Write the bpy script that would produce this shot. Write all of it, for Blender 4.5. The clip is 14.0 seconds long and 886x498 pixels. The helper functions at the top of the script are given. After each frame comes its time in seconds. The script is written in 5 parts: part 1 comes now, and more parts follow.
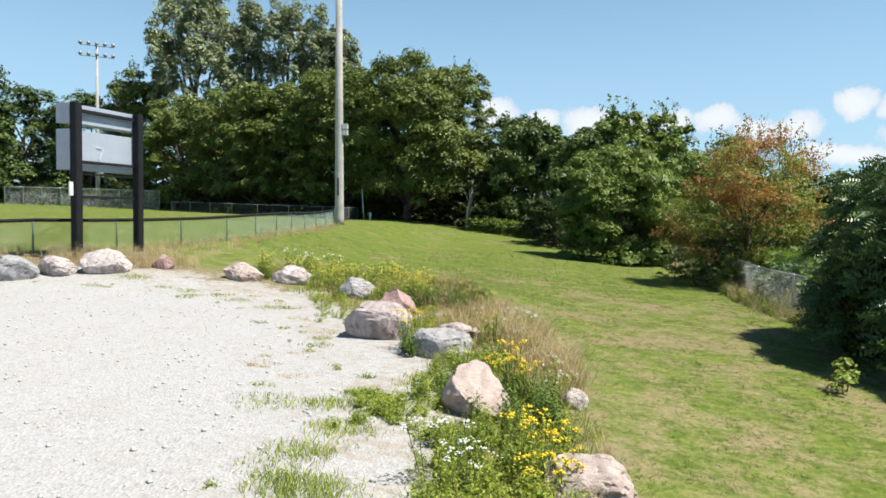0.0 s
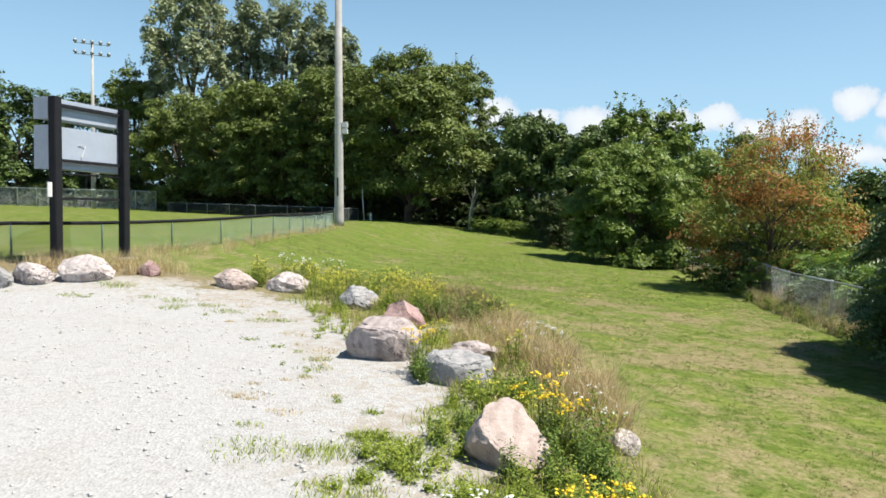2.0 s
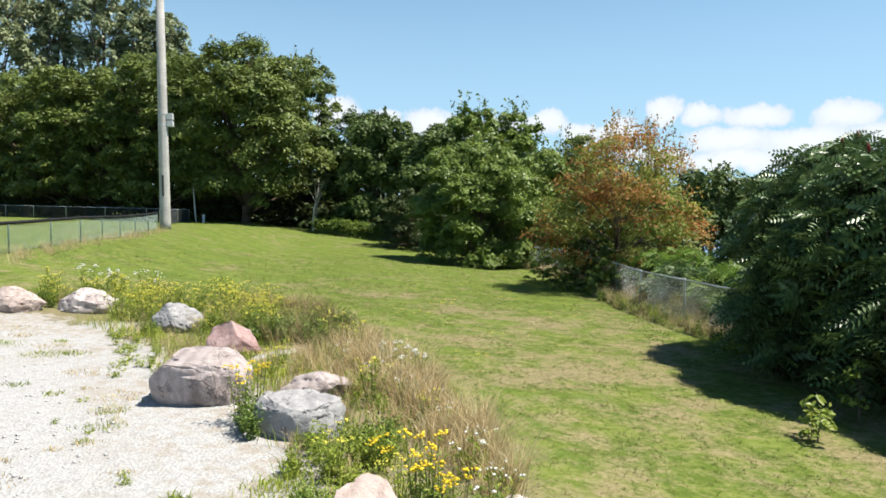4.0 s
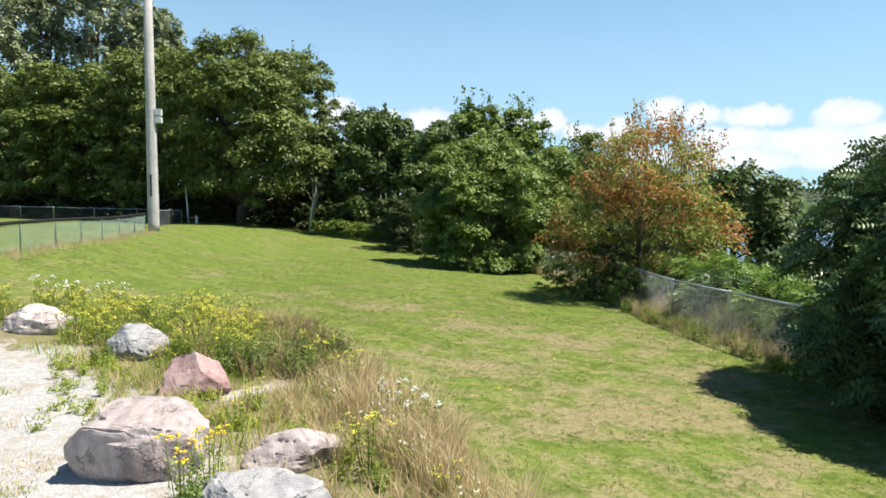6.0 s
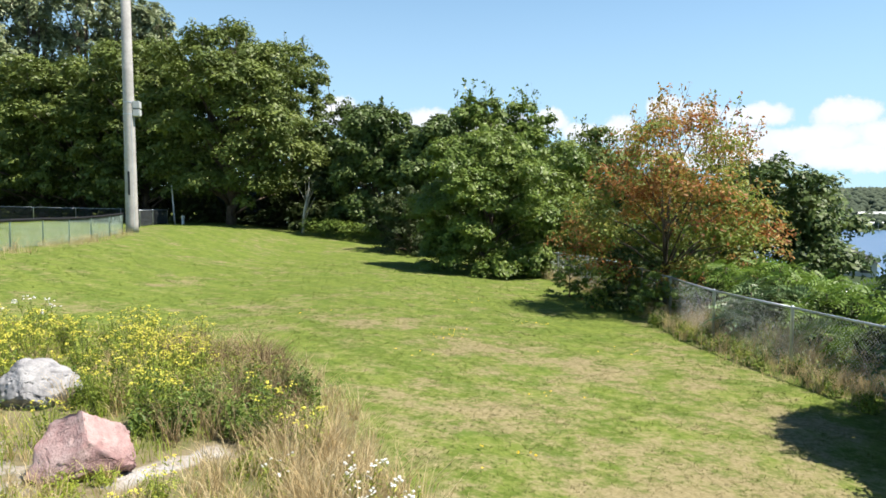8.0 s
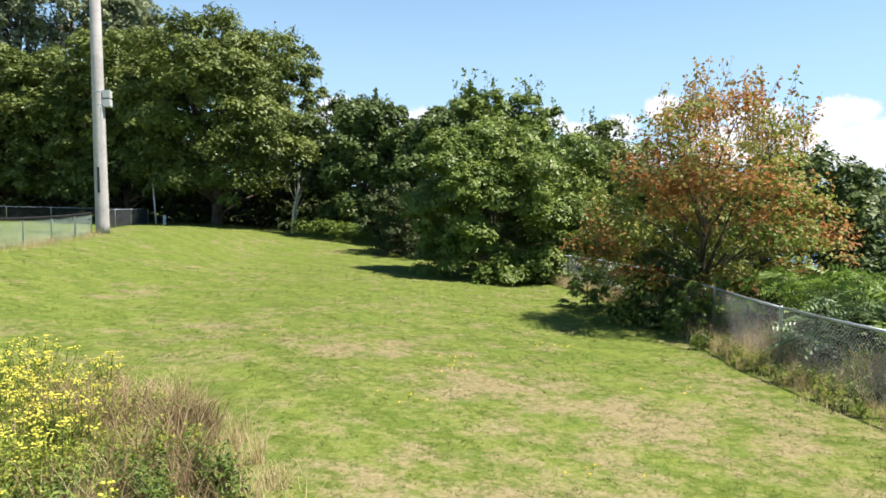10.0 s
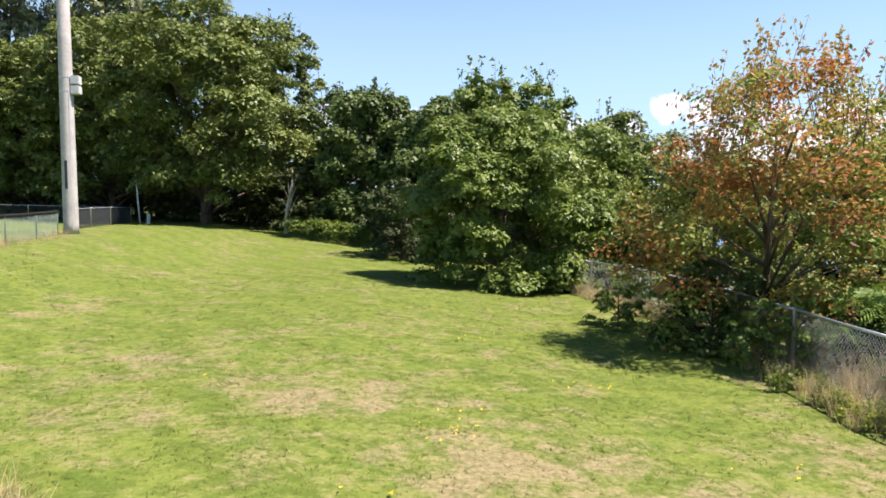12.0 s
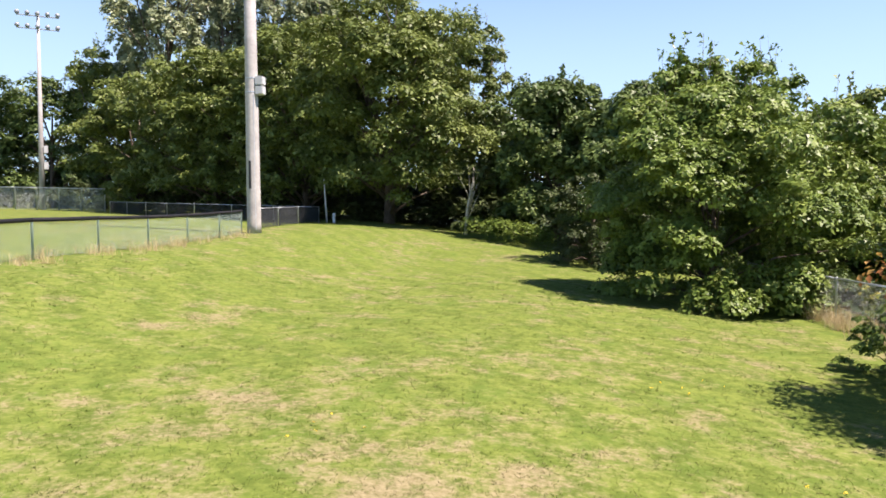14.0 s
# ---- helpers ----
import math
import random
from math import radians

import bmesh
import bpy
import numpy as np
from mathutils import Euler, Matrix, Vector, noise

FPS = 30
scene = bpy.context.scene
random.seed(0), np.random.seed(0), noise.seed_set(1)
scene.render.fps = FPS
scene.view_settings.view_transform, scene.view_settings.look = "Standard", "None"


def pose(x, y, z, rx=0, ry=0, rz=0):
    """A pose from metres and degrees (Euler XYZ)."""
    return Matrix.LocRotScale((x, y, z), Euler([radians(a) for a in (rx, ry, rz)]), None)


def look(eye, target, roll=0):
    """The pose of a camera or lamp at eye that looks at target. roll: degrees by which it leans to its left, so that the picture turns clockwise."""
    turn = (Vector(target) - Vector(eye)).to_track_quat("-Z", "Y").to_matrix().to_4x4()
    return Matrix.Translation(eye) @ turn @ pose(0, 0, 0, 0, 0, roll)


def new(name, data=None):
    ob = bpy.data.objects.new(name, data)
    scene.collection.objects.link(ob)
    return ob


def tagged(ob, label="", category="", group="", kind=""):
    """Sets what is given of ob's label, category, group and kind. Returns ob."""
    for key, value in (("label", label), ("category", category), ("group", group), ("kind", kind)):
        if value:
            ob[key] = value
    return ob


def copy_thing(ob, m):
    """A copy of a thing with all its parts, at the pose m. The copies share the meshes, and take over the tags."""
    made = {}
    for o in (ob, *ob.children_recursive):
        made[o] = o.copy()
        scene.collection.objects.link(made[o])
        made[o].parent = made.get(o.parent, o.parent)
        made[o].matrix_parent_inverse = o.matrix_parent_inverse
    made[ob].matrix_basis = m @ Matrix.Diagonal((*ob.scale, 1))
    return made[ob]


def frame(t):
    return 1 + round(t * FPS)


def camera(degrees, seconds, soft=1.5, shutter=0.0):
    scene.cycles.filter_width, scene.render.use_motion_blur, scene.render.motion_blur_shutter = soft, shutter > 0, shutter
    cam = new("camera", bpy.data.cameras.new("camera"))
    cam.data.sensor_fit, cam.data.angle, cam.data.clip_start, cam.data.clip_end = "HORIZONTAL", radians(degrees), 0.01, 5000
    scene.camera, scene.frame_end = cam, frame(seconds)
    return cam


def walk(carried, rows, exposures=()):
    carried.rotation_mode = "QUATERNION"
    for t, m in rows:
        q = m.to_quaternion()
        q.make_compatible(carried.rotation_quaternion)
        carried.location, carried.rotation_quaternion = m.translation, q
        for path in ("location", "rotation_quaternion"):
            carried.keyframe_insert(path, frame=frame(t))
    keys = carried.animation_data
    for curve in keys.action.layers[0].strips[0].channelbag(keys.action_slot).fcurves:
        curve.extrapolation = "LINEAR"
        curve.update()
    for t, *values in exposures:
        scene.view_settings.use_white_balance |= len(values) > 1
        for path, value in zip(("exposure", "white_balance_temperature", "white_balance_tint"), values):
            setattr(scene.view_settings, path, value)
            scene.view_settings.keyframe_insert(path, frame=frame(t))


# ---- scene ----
cam = camera(66.4, 14.0, 1.65)
PATH = [
    (0, (-0.175, 2.861, 2.633), (-0.396, 4.846, 2.525), 1.1),
    (0.5, (-0.299, 3.108, 2.677), (-0.519, 5.093, 2.567), 1.2),
    (1, (-0.421, 3.497, 2.675), (-0.642, 5.482, 2.567), 1.0),
    (1.5, (-0.523, 3.927, 2.682), (-0.744, 5.912, 2.574), 1.0),
    (2, (-0.612, 4.44, 2.689), (-0.832, 6.425, 2.581), 1.0),
    (2.5, (-0.601, 4.934, 2.7), (-0.577, 6.931, 2.597), 0.9),
    (3, (-0.713, 5.459, 2.69), (-0.481, 7.443, 2.588), 0.6),
    (5.5, (-0.73, 8.375, 2.747), (-0.497, 10.358, 2.645), 0.5),
    (6, (-0.66, 9.006, 2.761), (-0.427, 10.99, 2.659), 0.5),
    (6.5, (-0.587, 9.729, 2.764), (-0.354, 11.713, 2.661), 0.5),
    (7, (-0.499, 10.476, 2.782), (-0.266, 12.459, 2.68), 0.5),
    (7.5, (-0.4, 11.248, 2.757), (-0.167, 13.231, 2.656), 0.4),
    (8, (-0.281, 12.01, 2.752), (-0.049, 13.993, 2.649), 0.4),
    (10.5, (0.249, 16.229, 2.724), (0.485, 18.212, 2.619), 0.3),
    (11, (0.38, 17.133, 2.718), (0.616, 19.116, 2.613), 0.3),
    (11.5, (0.477, 18.045, 2.709), (0.716, 20.028, 2.604), 0.4),
    (12, (0.612, 18.951, 2.73), (0.834, 20.936, 2.622), 0.4),
    (12.5, (0.777, 19.891, 2.752), (0.965, 21.879, 2.644), 0.3),
    (13, (0.928, 20.914, 2.714), (1.113, 22.903, 2.609), 0.5),
    (13.5, (1.035, 21.791, 2.75), (1.002, 23.788, 2.641), 0.4),
    (14, (1.132, 22.552, 2.777), (0.793, 24.52, 2.662), 0.5),
]
walk(cam, [(t, look(eye, target, roll)) for t, eye, target, roll in PATH],
     exposures=[(0, 0.79, 6480, 10), (2, 0.80, 6480, 10), (5.5, 0.94, 6480, 10), (8, 1.02, 6480, 12), (10.5, 1.12, 6580, 17), (12.5, 1.22, 6680, 24), (14, 1.28, 6700, 27)])

# ---- world, sun, exposure ----
SUN_AZ = radians(-12)       # from +x towards +y
SUN_EL = radians(61)

sun_dir = Vector((math.cos(SUN_EL) * math.cos(SUN_AZ), math.cos(SUN_EL) * math.sin(SUN_AZ), math.sin(SUN_EL)))
sun = new("sun", bpy.data.lights.new("sun", "SUN"))
sun.data.energy, sun.data.angle, sun.data.color = 5.0, radians(0.55), (1.0, 0.94, 0.83)
sun.matrix_world = look(sun_dir * 50, (0, 0, 0))


class Graph:
    """Short hand for building a node tree."""

    def __init__(self, tree):
        self.t = tree
        tree.nodes.clear()

    def n(self, kind, **kw):
        node = self.t.nodes.new(kind)
        ins = kw.pop("ins", {})
        for k, v in kw.items():
            setattr(node, k, v)
        for k, v in ins.items():
            self.put(node.inputs[k], v)
        return node

    def put(self, socket, v):
        if isinstance(v, bpy.types.NodeSocket):
            self.t.links.new(v, socket)
        elif isinstance(v, bpy.types.Node):
            self.t.links.new(v.outputs[0], socket)
        else:
            if isinstance(v, tuple) and len(v) == 3 and socket.type == "RGBA":
                v = (*v, 1)
            socket.default_value = v

    def math(self, op, a, b=0.0, clamp=False):
        m = self.n("ShaderNodeMath", operation=op, use_clamp=clamp)
        self.put(m.inputs[0], a)
        self.put(m.inputs[1], b)
        return m.outputs[0]

    def vmath(self, op, a, b=(0, 0, 0), out=0):
        m = self.n("ShaderNodeVectorMath", operation=op)
        self.put(m.inputs[0], a)
        self.put(m.inputs[1], b)
        return m.outputs[out]

    def noise(self, vec, scale, detail=3.0, rough=0.55, out=0):
        m = self.n("ShaderNodeTexNoise", ins={"Vector": vec, "Scale": scale, "Detail": detail, "Roughness": rough})
        return m.outputs[out]

    def mix(self, f, a, b, blend="MIX"):
        m = self.n("ShaderNodeMix", data_type="RGBA", blend_type=blend)
        self.put(m.inputs[0], f)
        self.put(m.inputs[6], a)
        self.put(m.inputs[7], b)
        return m.outputs[2]

    def step(self, v, lo, hi):
        m = self.n("ShaderNodeMapRange", interpolation_type="SMOOTHSTEP")
        for i, x in enumerate((v, lo, hi, 0.0, 1.0)):
            self.put(m.inputs[i], x)
        return m.outputs[0]

    def pos(self):
        return self.n("ShaderNodeNewGeometry").outputs["Position"]

    def island(self):
        return self.n("ShaderNodeNewGeometry").outputs["Random Per Island"]

    def ramp(self, f, stops):
        r = self.n("ShaderNodeValToRGB")
        e = r.color_ramp.elements
        while len(e) < len(stops):
            e.new(0.5)
        for el, (p, c) in zip(e, stops):
            el.position, el.color = p, (*c, 1)
        self.put(r.inputs[0], f)
        return r.outputs[0]

    def bump(self, h, strength, dist):
        return self.n("ShaderNodeBump", ins={"Height": h, "Strength": strength, "Distance": dist}).outputs[0]


world = bpy.data.worlds.new("sky")
scene.world = world
world.use_nodes = True
g = Graph(world.node_tree)
sky = g.n("ShaderNodeTexSky", sky_type="NISHITA", sun_disc=False, sun_elevation=SUN_EL, sun_rotation=math.pi / 2 - SUN_AZ,
          air_density=1.0, dust_density=0.4, ozone_density=1.0)
way = g.vmath("NORMALIZE", g.n("ShaderNodeTexCoord").outputs["Generated"])
rise = g.step(g.n("ShaderNodeSeparateXYZ", ins={0: way}).outputs[2], 0.34, 0.85)
cyan = g.mix(1.0, sky.outputs[0], g.mix(rise, (0.70, 1.24, 1.46), (0.60, 0.84, 1.0)), "MULTIPLY")
soft = g.vmath("SUBTRACT", g.noise(way, 14.0, 7, 0.66, 1), (0.5, 0.5, 0.5))
warp = g.vmath("SCALE", soft)
warp.node.inputs["Scale"].default_value = 0.05
bent = g.vmath("ADD", way, warp)
# low fair-weather cumulus: azimuth from +y towards +x, elevation, width and height in degrees
CUMULUS = [(-2.2, 8.3, 2.6, 1.3), (1.9, 7.8, 1.7, 1.2), (5.5, 7.5, 2.8, 1.4), (9.0, 7.0, 2.4, 1.2), (12.0, 7.6, 2.0, 1.2), (15.0, 7.4, 2.4, 1.3), (18.0, 6.7, 2.2, 1.2), (20.9, 6.8, 2.4, 1.4),
           (24.8, 8.3, 1.7, 1.3), (27.5, 7.7, 1.7, 1.1), (31.2, 7.7, 2.9, 1.3), (37.1, 7.5, 2.7, 1.4), (29.5, 5.9, 4.0, 1.3), (35.0, 5.6, 5.0, 1.5), (40.5, 6.0, 4.0, 1.6),
           (24.0, 4.8, 4.0, 1.0), (30.0, 4.3, 6.0, 1.2), (38.0, 4.4, 6.0, 1.3), (46.0, 6.5, 5.0, 3.0), (56, 8, 4.0, 2.6), (64, 6, 5.0, 2.6)]
dens = 0.0
for az, el, wide, high in CUMULUS:
    c = Vector((math.sin(radians(az)) * math.cos(radians(el)), math.cos(radians(az)) * math.cos(radians(el)), math.sin(radians(el))))
    d = g.vmath("MULTIPLY", g.vmath("SUBTRACT", bent, tuple(c)), (1.0, 1.0, wide / high))
    d = g.math("DIVIDE", g.vmath("LENGTH", d, (0, 0, 0), 1), radians(wide))
    dens = g.math("MAXIMUM", g.math("SUBTRACT", 1.0, d), dens)
thick = g.math("ADD", dens, g.math("MULTIPLY", g.math("SUBTRACT", g.noise(way, 45.0, 6, 0.65), 0.5), 0.55))
cover = g.math("MULTIPLY", g.step(thick, 0.04, 0.34), g.step(dens, 0.0, 0.10))
whites = g.mix(g.step(thick, 0.10, 0.75), (8.7, 9.4, 10.4), (11.0, 11.2, 11.3))
haze = g.step(g.n("ShaderNodeSeparateXYZ", ins={0: way}).outputs[2], 0.60, 0.0)
blue = g.mix(g.math("MULTIPLY", haze, 0.72), cyan, (6.6, 9.3, 11.4))
bg = g.n("ShaderNodeBackground", ins={"Color": g.mix(g.math("MULTIPLY", cover, 0.85), blue, whites), "Strength": 0.052})
g.n("ShaderNodeOutputWorld", ins={"Surface": bg.outputs[0]})


# ---- materials ----
def material(name):
    m = bpy.data.materials.new(name)
    m.use_nodes = True
    return m, Graph(m.node_tree)


def finish(g, colour, rough=0.8, normal=None, metal=0.0, spec=0.3, through_light=0.0):
    p = g.n("ShaderNodeBsdfPrincipled", ins={"Base Color": colour, "Roughness": rough, "Metallic": metal, "Specular IOR Level": spec})
    if normal is not None:
        g.put(p.inputs["Normal"], normal)
    surf = p.outputs[0]
    if through_light:
        tr = g.n("ShaderNodeBsdfTranslucent", ins={"Color": colour})
        mx = g.n("ShaderNodeMixShader")
        g.put(mx.inputs[0], through_light)
        g.put(mx.inputs[1], surf)
        g.put(mx.inputs[2], tr.outputs[0])
        surf = mx.outputs[0]
    g.n("ShaderNodeOutputMaterial", ins={"Surface": surf})


def simple(name, colour, rough=0.7, metal=0.0, vary=0.25, scale=6.0, bump=0.0, spec=0.3):
    m, g = material(name)
    p = g.pos()
    a = g.noise(p, scale, 4)
    b = g.noise(p, scale * 7, 3)
    dark = tuple(c * (1 - vary) for c in colour)
    light = tuple(min(1, c * (1 + vary * 0.6)) for c in colour)
    col = g.mix(g.step(g.math("ADD", g.math("MULTIPLY", a, 0.6), g.math("MULTIPLY", b, 0.4)), 0.3, 0.7), dark, light)
    nrm = g.bump(b, bump, 0.02) if bump else None
    finish(g, col, rough, nrm, metal, spec)
    return m


def leafy(name, stops, rough=0.5, through_light=0.3, patch=0.35):
    """Leaves that differ one from another and in drifts."""
    m, g = material(name)
    f = g.math("ADD", g.math("MULTIPLY", g.island(), 1 - patch), g.math("MULTIPLY", g.step(g.noise(g.pos(), 0.55, 2), 0.3, 0.7), patch))
    tint = g.n("ShaderNodeObjectInfo").outputs["Random"]
    f = g.math("ADD", g.math("MULTIPLY", g.math("SUBTRACT", f, 0.5), 0.8), g.math("ADD", 0.43, g.math("MULTIPLY", tint, 0.14)))
    finish(g, g.ramp(f, stops), rough, None, 0, 0.25, through_light)
    return m


def lawn_colour(g):
    """Mown grass: tufts of green between straw-dry drifts, and faint mowing stripes."""
    p = g.pos()
    big = g.noise(p, 0.22, 4, 0.6)
    mid = g.noise(p, 1.1, 5, 0.62)
    small = g.noise(g.vmath("ADD", p, (3.0, 11.0, 0.0)), 4.2, 4, 0.65)
    fine = g.noise(p, 14.0, 4, 0.7)
    sep = g.n("ShaderNodeSeparateXYZ", ins={0: p})
    # drier on the near part of the lawn, greener towards the woods
    near = g.step(sep.outputs[1], 40.0, 14.0)
    dry = g.math("ADD", g.math("ADD", g.math("MULTIPLY", big, 0.26), g.math("MULTIPLY", mid, 0.42)), g.math("ADD", g.math("MULTIPLY", small, 0.26), g.math("MULTIPLY", fine, 0.20)))
    dry = g.math("ADD", dry, g.math("MULTIPLY", near, 0.06))
    # worn, dried-out patches: x, y, radius
    for wx, wy, wr in [(3.2, 18.4, 2.2), (1.6, 21.6, 1.2), (3.1, 12.2, 0.8), (1.8, 26.4, 1.6), (6.8, 27.4, 1.6), (4.2, 16.4, 1.0), (5.6, 21.5, 1.5), (4.2, 24.5, 1.2), (0.4, 29.0, 1.3)]:
        off = g.vmath("DISTANCE", g.vmath("MULTIPLY", p, (1, 1, 0)), (wx, wy, 0), 1)
        dry = g.math("ADD", dry, g.math("MULTIPLY", g.step(off, wr * 1.3, 0.0), 0.06))
    stripe = g.math("SINE", g.math("MULTIPLY", g.math("ADD", g.math("MULTIPLY", sep.outputs[0], 0.75), g.math("ADD", g.math("MULTIPLY", sep.outputs[1], 0.62), g.math("MULTIPLY", big, 5.0))), 4.2))
    tone = g.math("ADD", g.math("ADD", g.math("MULTIPLY", fine, 0.40), g.math("MULTIPLY", small, 0.60)), g.math("MULTIPLY", stripe, 0.035))
    green = g.mix(g.step(tone, 0.37, 0.63), (0.078, 0.112, 0.019), (0.148, 0.186, 0.037))
    lush = g.noise(g.vmath("ADD", p, (31.0, 7.0, 0.0)), 1.4, 4, 0.65)
    green = g.mix(g.math("MULTIPLY", g.step(lush, 0.48, 0.68), 0.7), green, g.mix(small, (0.060, 0.102, 0.016), (0.115, 0.170, 0.029)))
    straw = g.mix(g.step(fine, 0.25, 0.75), (0.178, 0.138, 0.076), (0.290, 0.236, 0.144))
    return g.mix(g.math("MULTIPLY", g.step(dry, 0.565, 0.725), 0.82), green, straw), g.math("ADD", g.math("MULTIPLY", small, 0.7), g.math("MULTIPLY", fine, 0.3))


def make_ground():
    m, g = material("ground")
    p = g.pos()
    lawn, fine = lawn_colour(g)
    at = g.n("ShaderNodeAttribute", attribute_name="gravel").outputs["Fac"]
    wood = g.n("ShaderNodeAttribute", attribute_name="wood").outputs["Fac"]
    n1, n2 = g.noise(p, 0.8, 5, 0.65), g.noise(p, 5.0, 4, 0.65)
    edge = g.math("ADD", at, g.math("ADD", g.math("MULTIPLY", g.math("SUBTRACT", n1, 0.5), 0.62), g.math("MULTIPLY", g.math("SUBTRACT", n2, 0.5), 0.5)))
    mask = g.step(edge, 0.42, 0.56)
    cells = g.n("ShaderNodeTexVoronoi", ins={"Vector": p, "Scale": 28.0})
    pale = g.mix(cells.outputs["Color"], (0.328, 0.325, 0.322), (0.416, 0.412, 0.408))
    pale = g.mix(g.math("MULTIPLY", g.step(g.noise(p, 45.0, 3, 0.7), 0.62, 0.78), 0.8), pale, (0.250, 0.235, 0.215))
    pale = g.mix(g.math("MULTIPLY", g.step(n1, 0.46, 0.74), 0.30), pale, (0.320, 0.300, 0.270))
    pale = g.mix(g.math("MULTIPLY", g.step(g.noise(p, 8.0, 5, 0.72), 0.50, 0.66), 0.42), pale, (0.215, 0.205, 0.195))
    worn = g.math("MULTIPLY", g.step(at, 1.0, 0.62), g.step(g.math("ADD", n2, g.math("MULTIPLY", g.math("SUBTRACT", n1, 0.5), 0.6)), 0.42, 0.66))
    pale = g.mix(g.math("MULTIPLY", worn, 0.72), pale, g.mix(fine, (0.225, 0.185, 0.135), (0.350, 0.305, 0.245)))
    soil = g.mix(fine, (0.140, 0.105, 0.066), (0.252, 0.203, 0.140))
    rim = g.math("MULTIPLY", g.step(edge, 0.08, 0.36), 0.75)
    col = g.mix(mask, g.mix(rim, lawn, soil), pale)
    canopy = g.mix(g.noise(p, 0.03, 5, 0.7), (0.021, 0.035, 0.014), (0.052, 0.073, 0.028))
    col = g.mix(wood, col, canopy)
    h = g.math("ADD", g.math("MULTIPLY", cells.outputs["Distance"], g.math("MULTIPLY", mask, 0.8)), fine)
    finish(g, col, 0.95, g.bump(h, 0.4, 0.05), 0, 0.1)
    return m


def make_grass():
    m, g = material("grass_blades")
    lawn, _ = lawn_colour(g)
    col = g.mix(0.25, lawn, g.ramp(g.island(), [(0, (0.091, 0.133, 0.021)), (0.5, (0.168, 0.217, 0.042)), (0.8, (0.238, 0.266, 0.070)), (1, (0.336, 0.287, 0.140))]))
    finish(g, col, 0.6, None, 0, 0.2, 0.35)
    return m


def make_stone(name, a, b, dark, vein=0.5):
    """Weathered rock: mottled faces, dark lichen stains, thin cracks and a coarse grain."""
    m, g = material(name)
    p = g.n("ShaderNodeTexCoord").outputs["Object"]
    big, mid, fine = g.noise(p, 1.6, 4, 0.6), g.noise(p, 6.0, 5, 0.65), g.noise(p, 48.0, 3, 0.65)
    col = g.mix(g.step(mid, 0.3, 0.7), a, b)
    col = g.mix(g.math("MULTIPLY", g.step(g.math("ADD", big, g.math("MULTIPLY", fine, 0.35)), 0.66, 0.84), vein), col, dark)
    bands = g.n("ShaderNodeTexWave", ins={"Vector": p, "Scale": 1.3, "Distortion": 7.0, "Detail": 4.0, "Detail Scale": 1.6})
    col = g.mix(g.math("MULTIPLY", g.step(bands.outputs[1], 0.62, 0.95), 0.25), col, dark)
    bent = g.vmath("ADD", g.vmath("MULTIPLY", p, (1.0, 1.0, 1.7)), g.vmath("SCALE", g.noise(p, 3.0, 4, 0.6, 1)))
    seams = g.n("ShaderNodeTexVoronoi", feature="DISTANCE_TO_EDGE", ins={"Vector": bent, "Scale": 1.2})
    split = g.math("MULTIPLY", g.step(seams.outputs["Distance"], 0.035, 0.0), g.step(g.noise(p, 2.3, 2), 0.46, 0.58))
    col = g.mix(g.math("MULTIPLY", split, 0.6), col, tuple(c * 0.55 for c in dark))
    col = g.mix(g.math("MULTIPLY", g.step(fine, 0.60, 0.72), 0.18), col, dark)
    h = g.math("SUBTRACT", g.math("ADD", mid, g.math("MULTIPLY", fine, 0.4)), g.math("MULTIPLY", split, 0.6))
    finish(g, col, 0.85, g.bump(h, 0.5, 0.05), 0, 0.25)
    return m


M = {}
M["ground"] = make_ground()
M["grass"] = make_grass()
M["bark"] = simple("bark", (0.13, 0.10, 0.075), 0.9, 0, 0.45, 3.0, 0.6)
M["pale_bark"] = simple("pale_bark", (0.46, 0.43, 0.38), 0.85, 0, 0.4, 4.0, 0.3)
M["concrete"] = simple("concrete", (0.400, 0.382, 0.360), 0.85, 0, 0.22, 1.2, 0.15)
M["galvanised"] = simple("galvanised_steel", (0.483, 0.517, 0.540), 0.45, 0.7, 0.2, 3.0)
M["wire"] = simple("fence_wire", (0.497, 0.529, 0.540), 0.5, 0.5, 0.15, 2.0)
M["field_wire"] = simple("green_coated_wire", (0.259, 0.338, 0.302), 0.5, 0.1, 0.15, 2.0)
M["black"] = simple("black_paint", (0.010, 0.010, 0.013), 0.75, 0, 0.4, 4.0)
M["dark_green"] = simple("dark_green_wire", (0.030, 0.036, 0.040), 0.6, 0, 0.3, 2.0)
M["sign"] = simple("brushed_aluminium_panel", (0.389, 0.432, 0.508), 0.55, 0.15, 0.08, 1.2)
M["sign_edge"] = simple("aluminium_edge", (0.340, 0.365, 0.408), 0.5, 0.3, 0.1, 2.0)
M["white"] = simple("white_paint", (0.629, 0.629, 0.612), 0.6, 0, 0.08, 1.5)
M["grey_box"] = simple("grey_enamel", (0.480, 0.488, 0.480), 0.5, 0, 0.1, 3.0)
M["stone_white"] = make_stone("pale_granite", (0.561, 0.503, 0.482), (0.394, 0.342, 0.328), (0.175, 0.135, 0.127), 0.30)
M["stone_pink"] = make_stone("pinkish_limestone", (0.471, 0.391, 0.358), (0.380, 0.307, 0.279), (0.203, 0.146, 0.121), 0.35)
M["stone_rose"] = make_stone("rose_grey_granite", (0.426, 0.372, 0.360), (0.303, 0.258, 0.249), (0.135, 0.106, 0.100), 0.6)
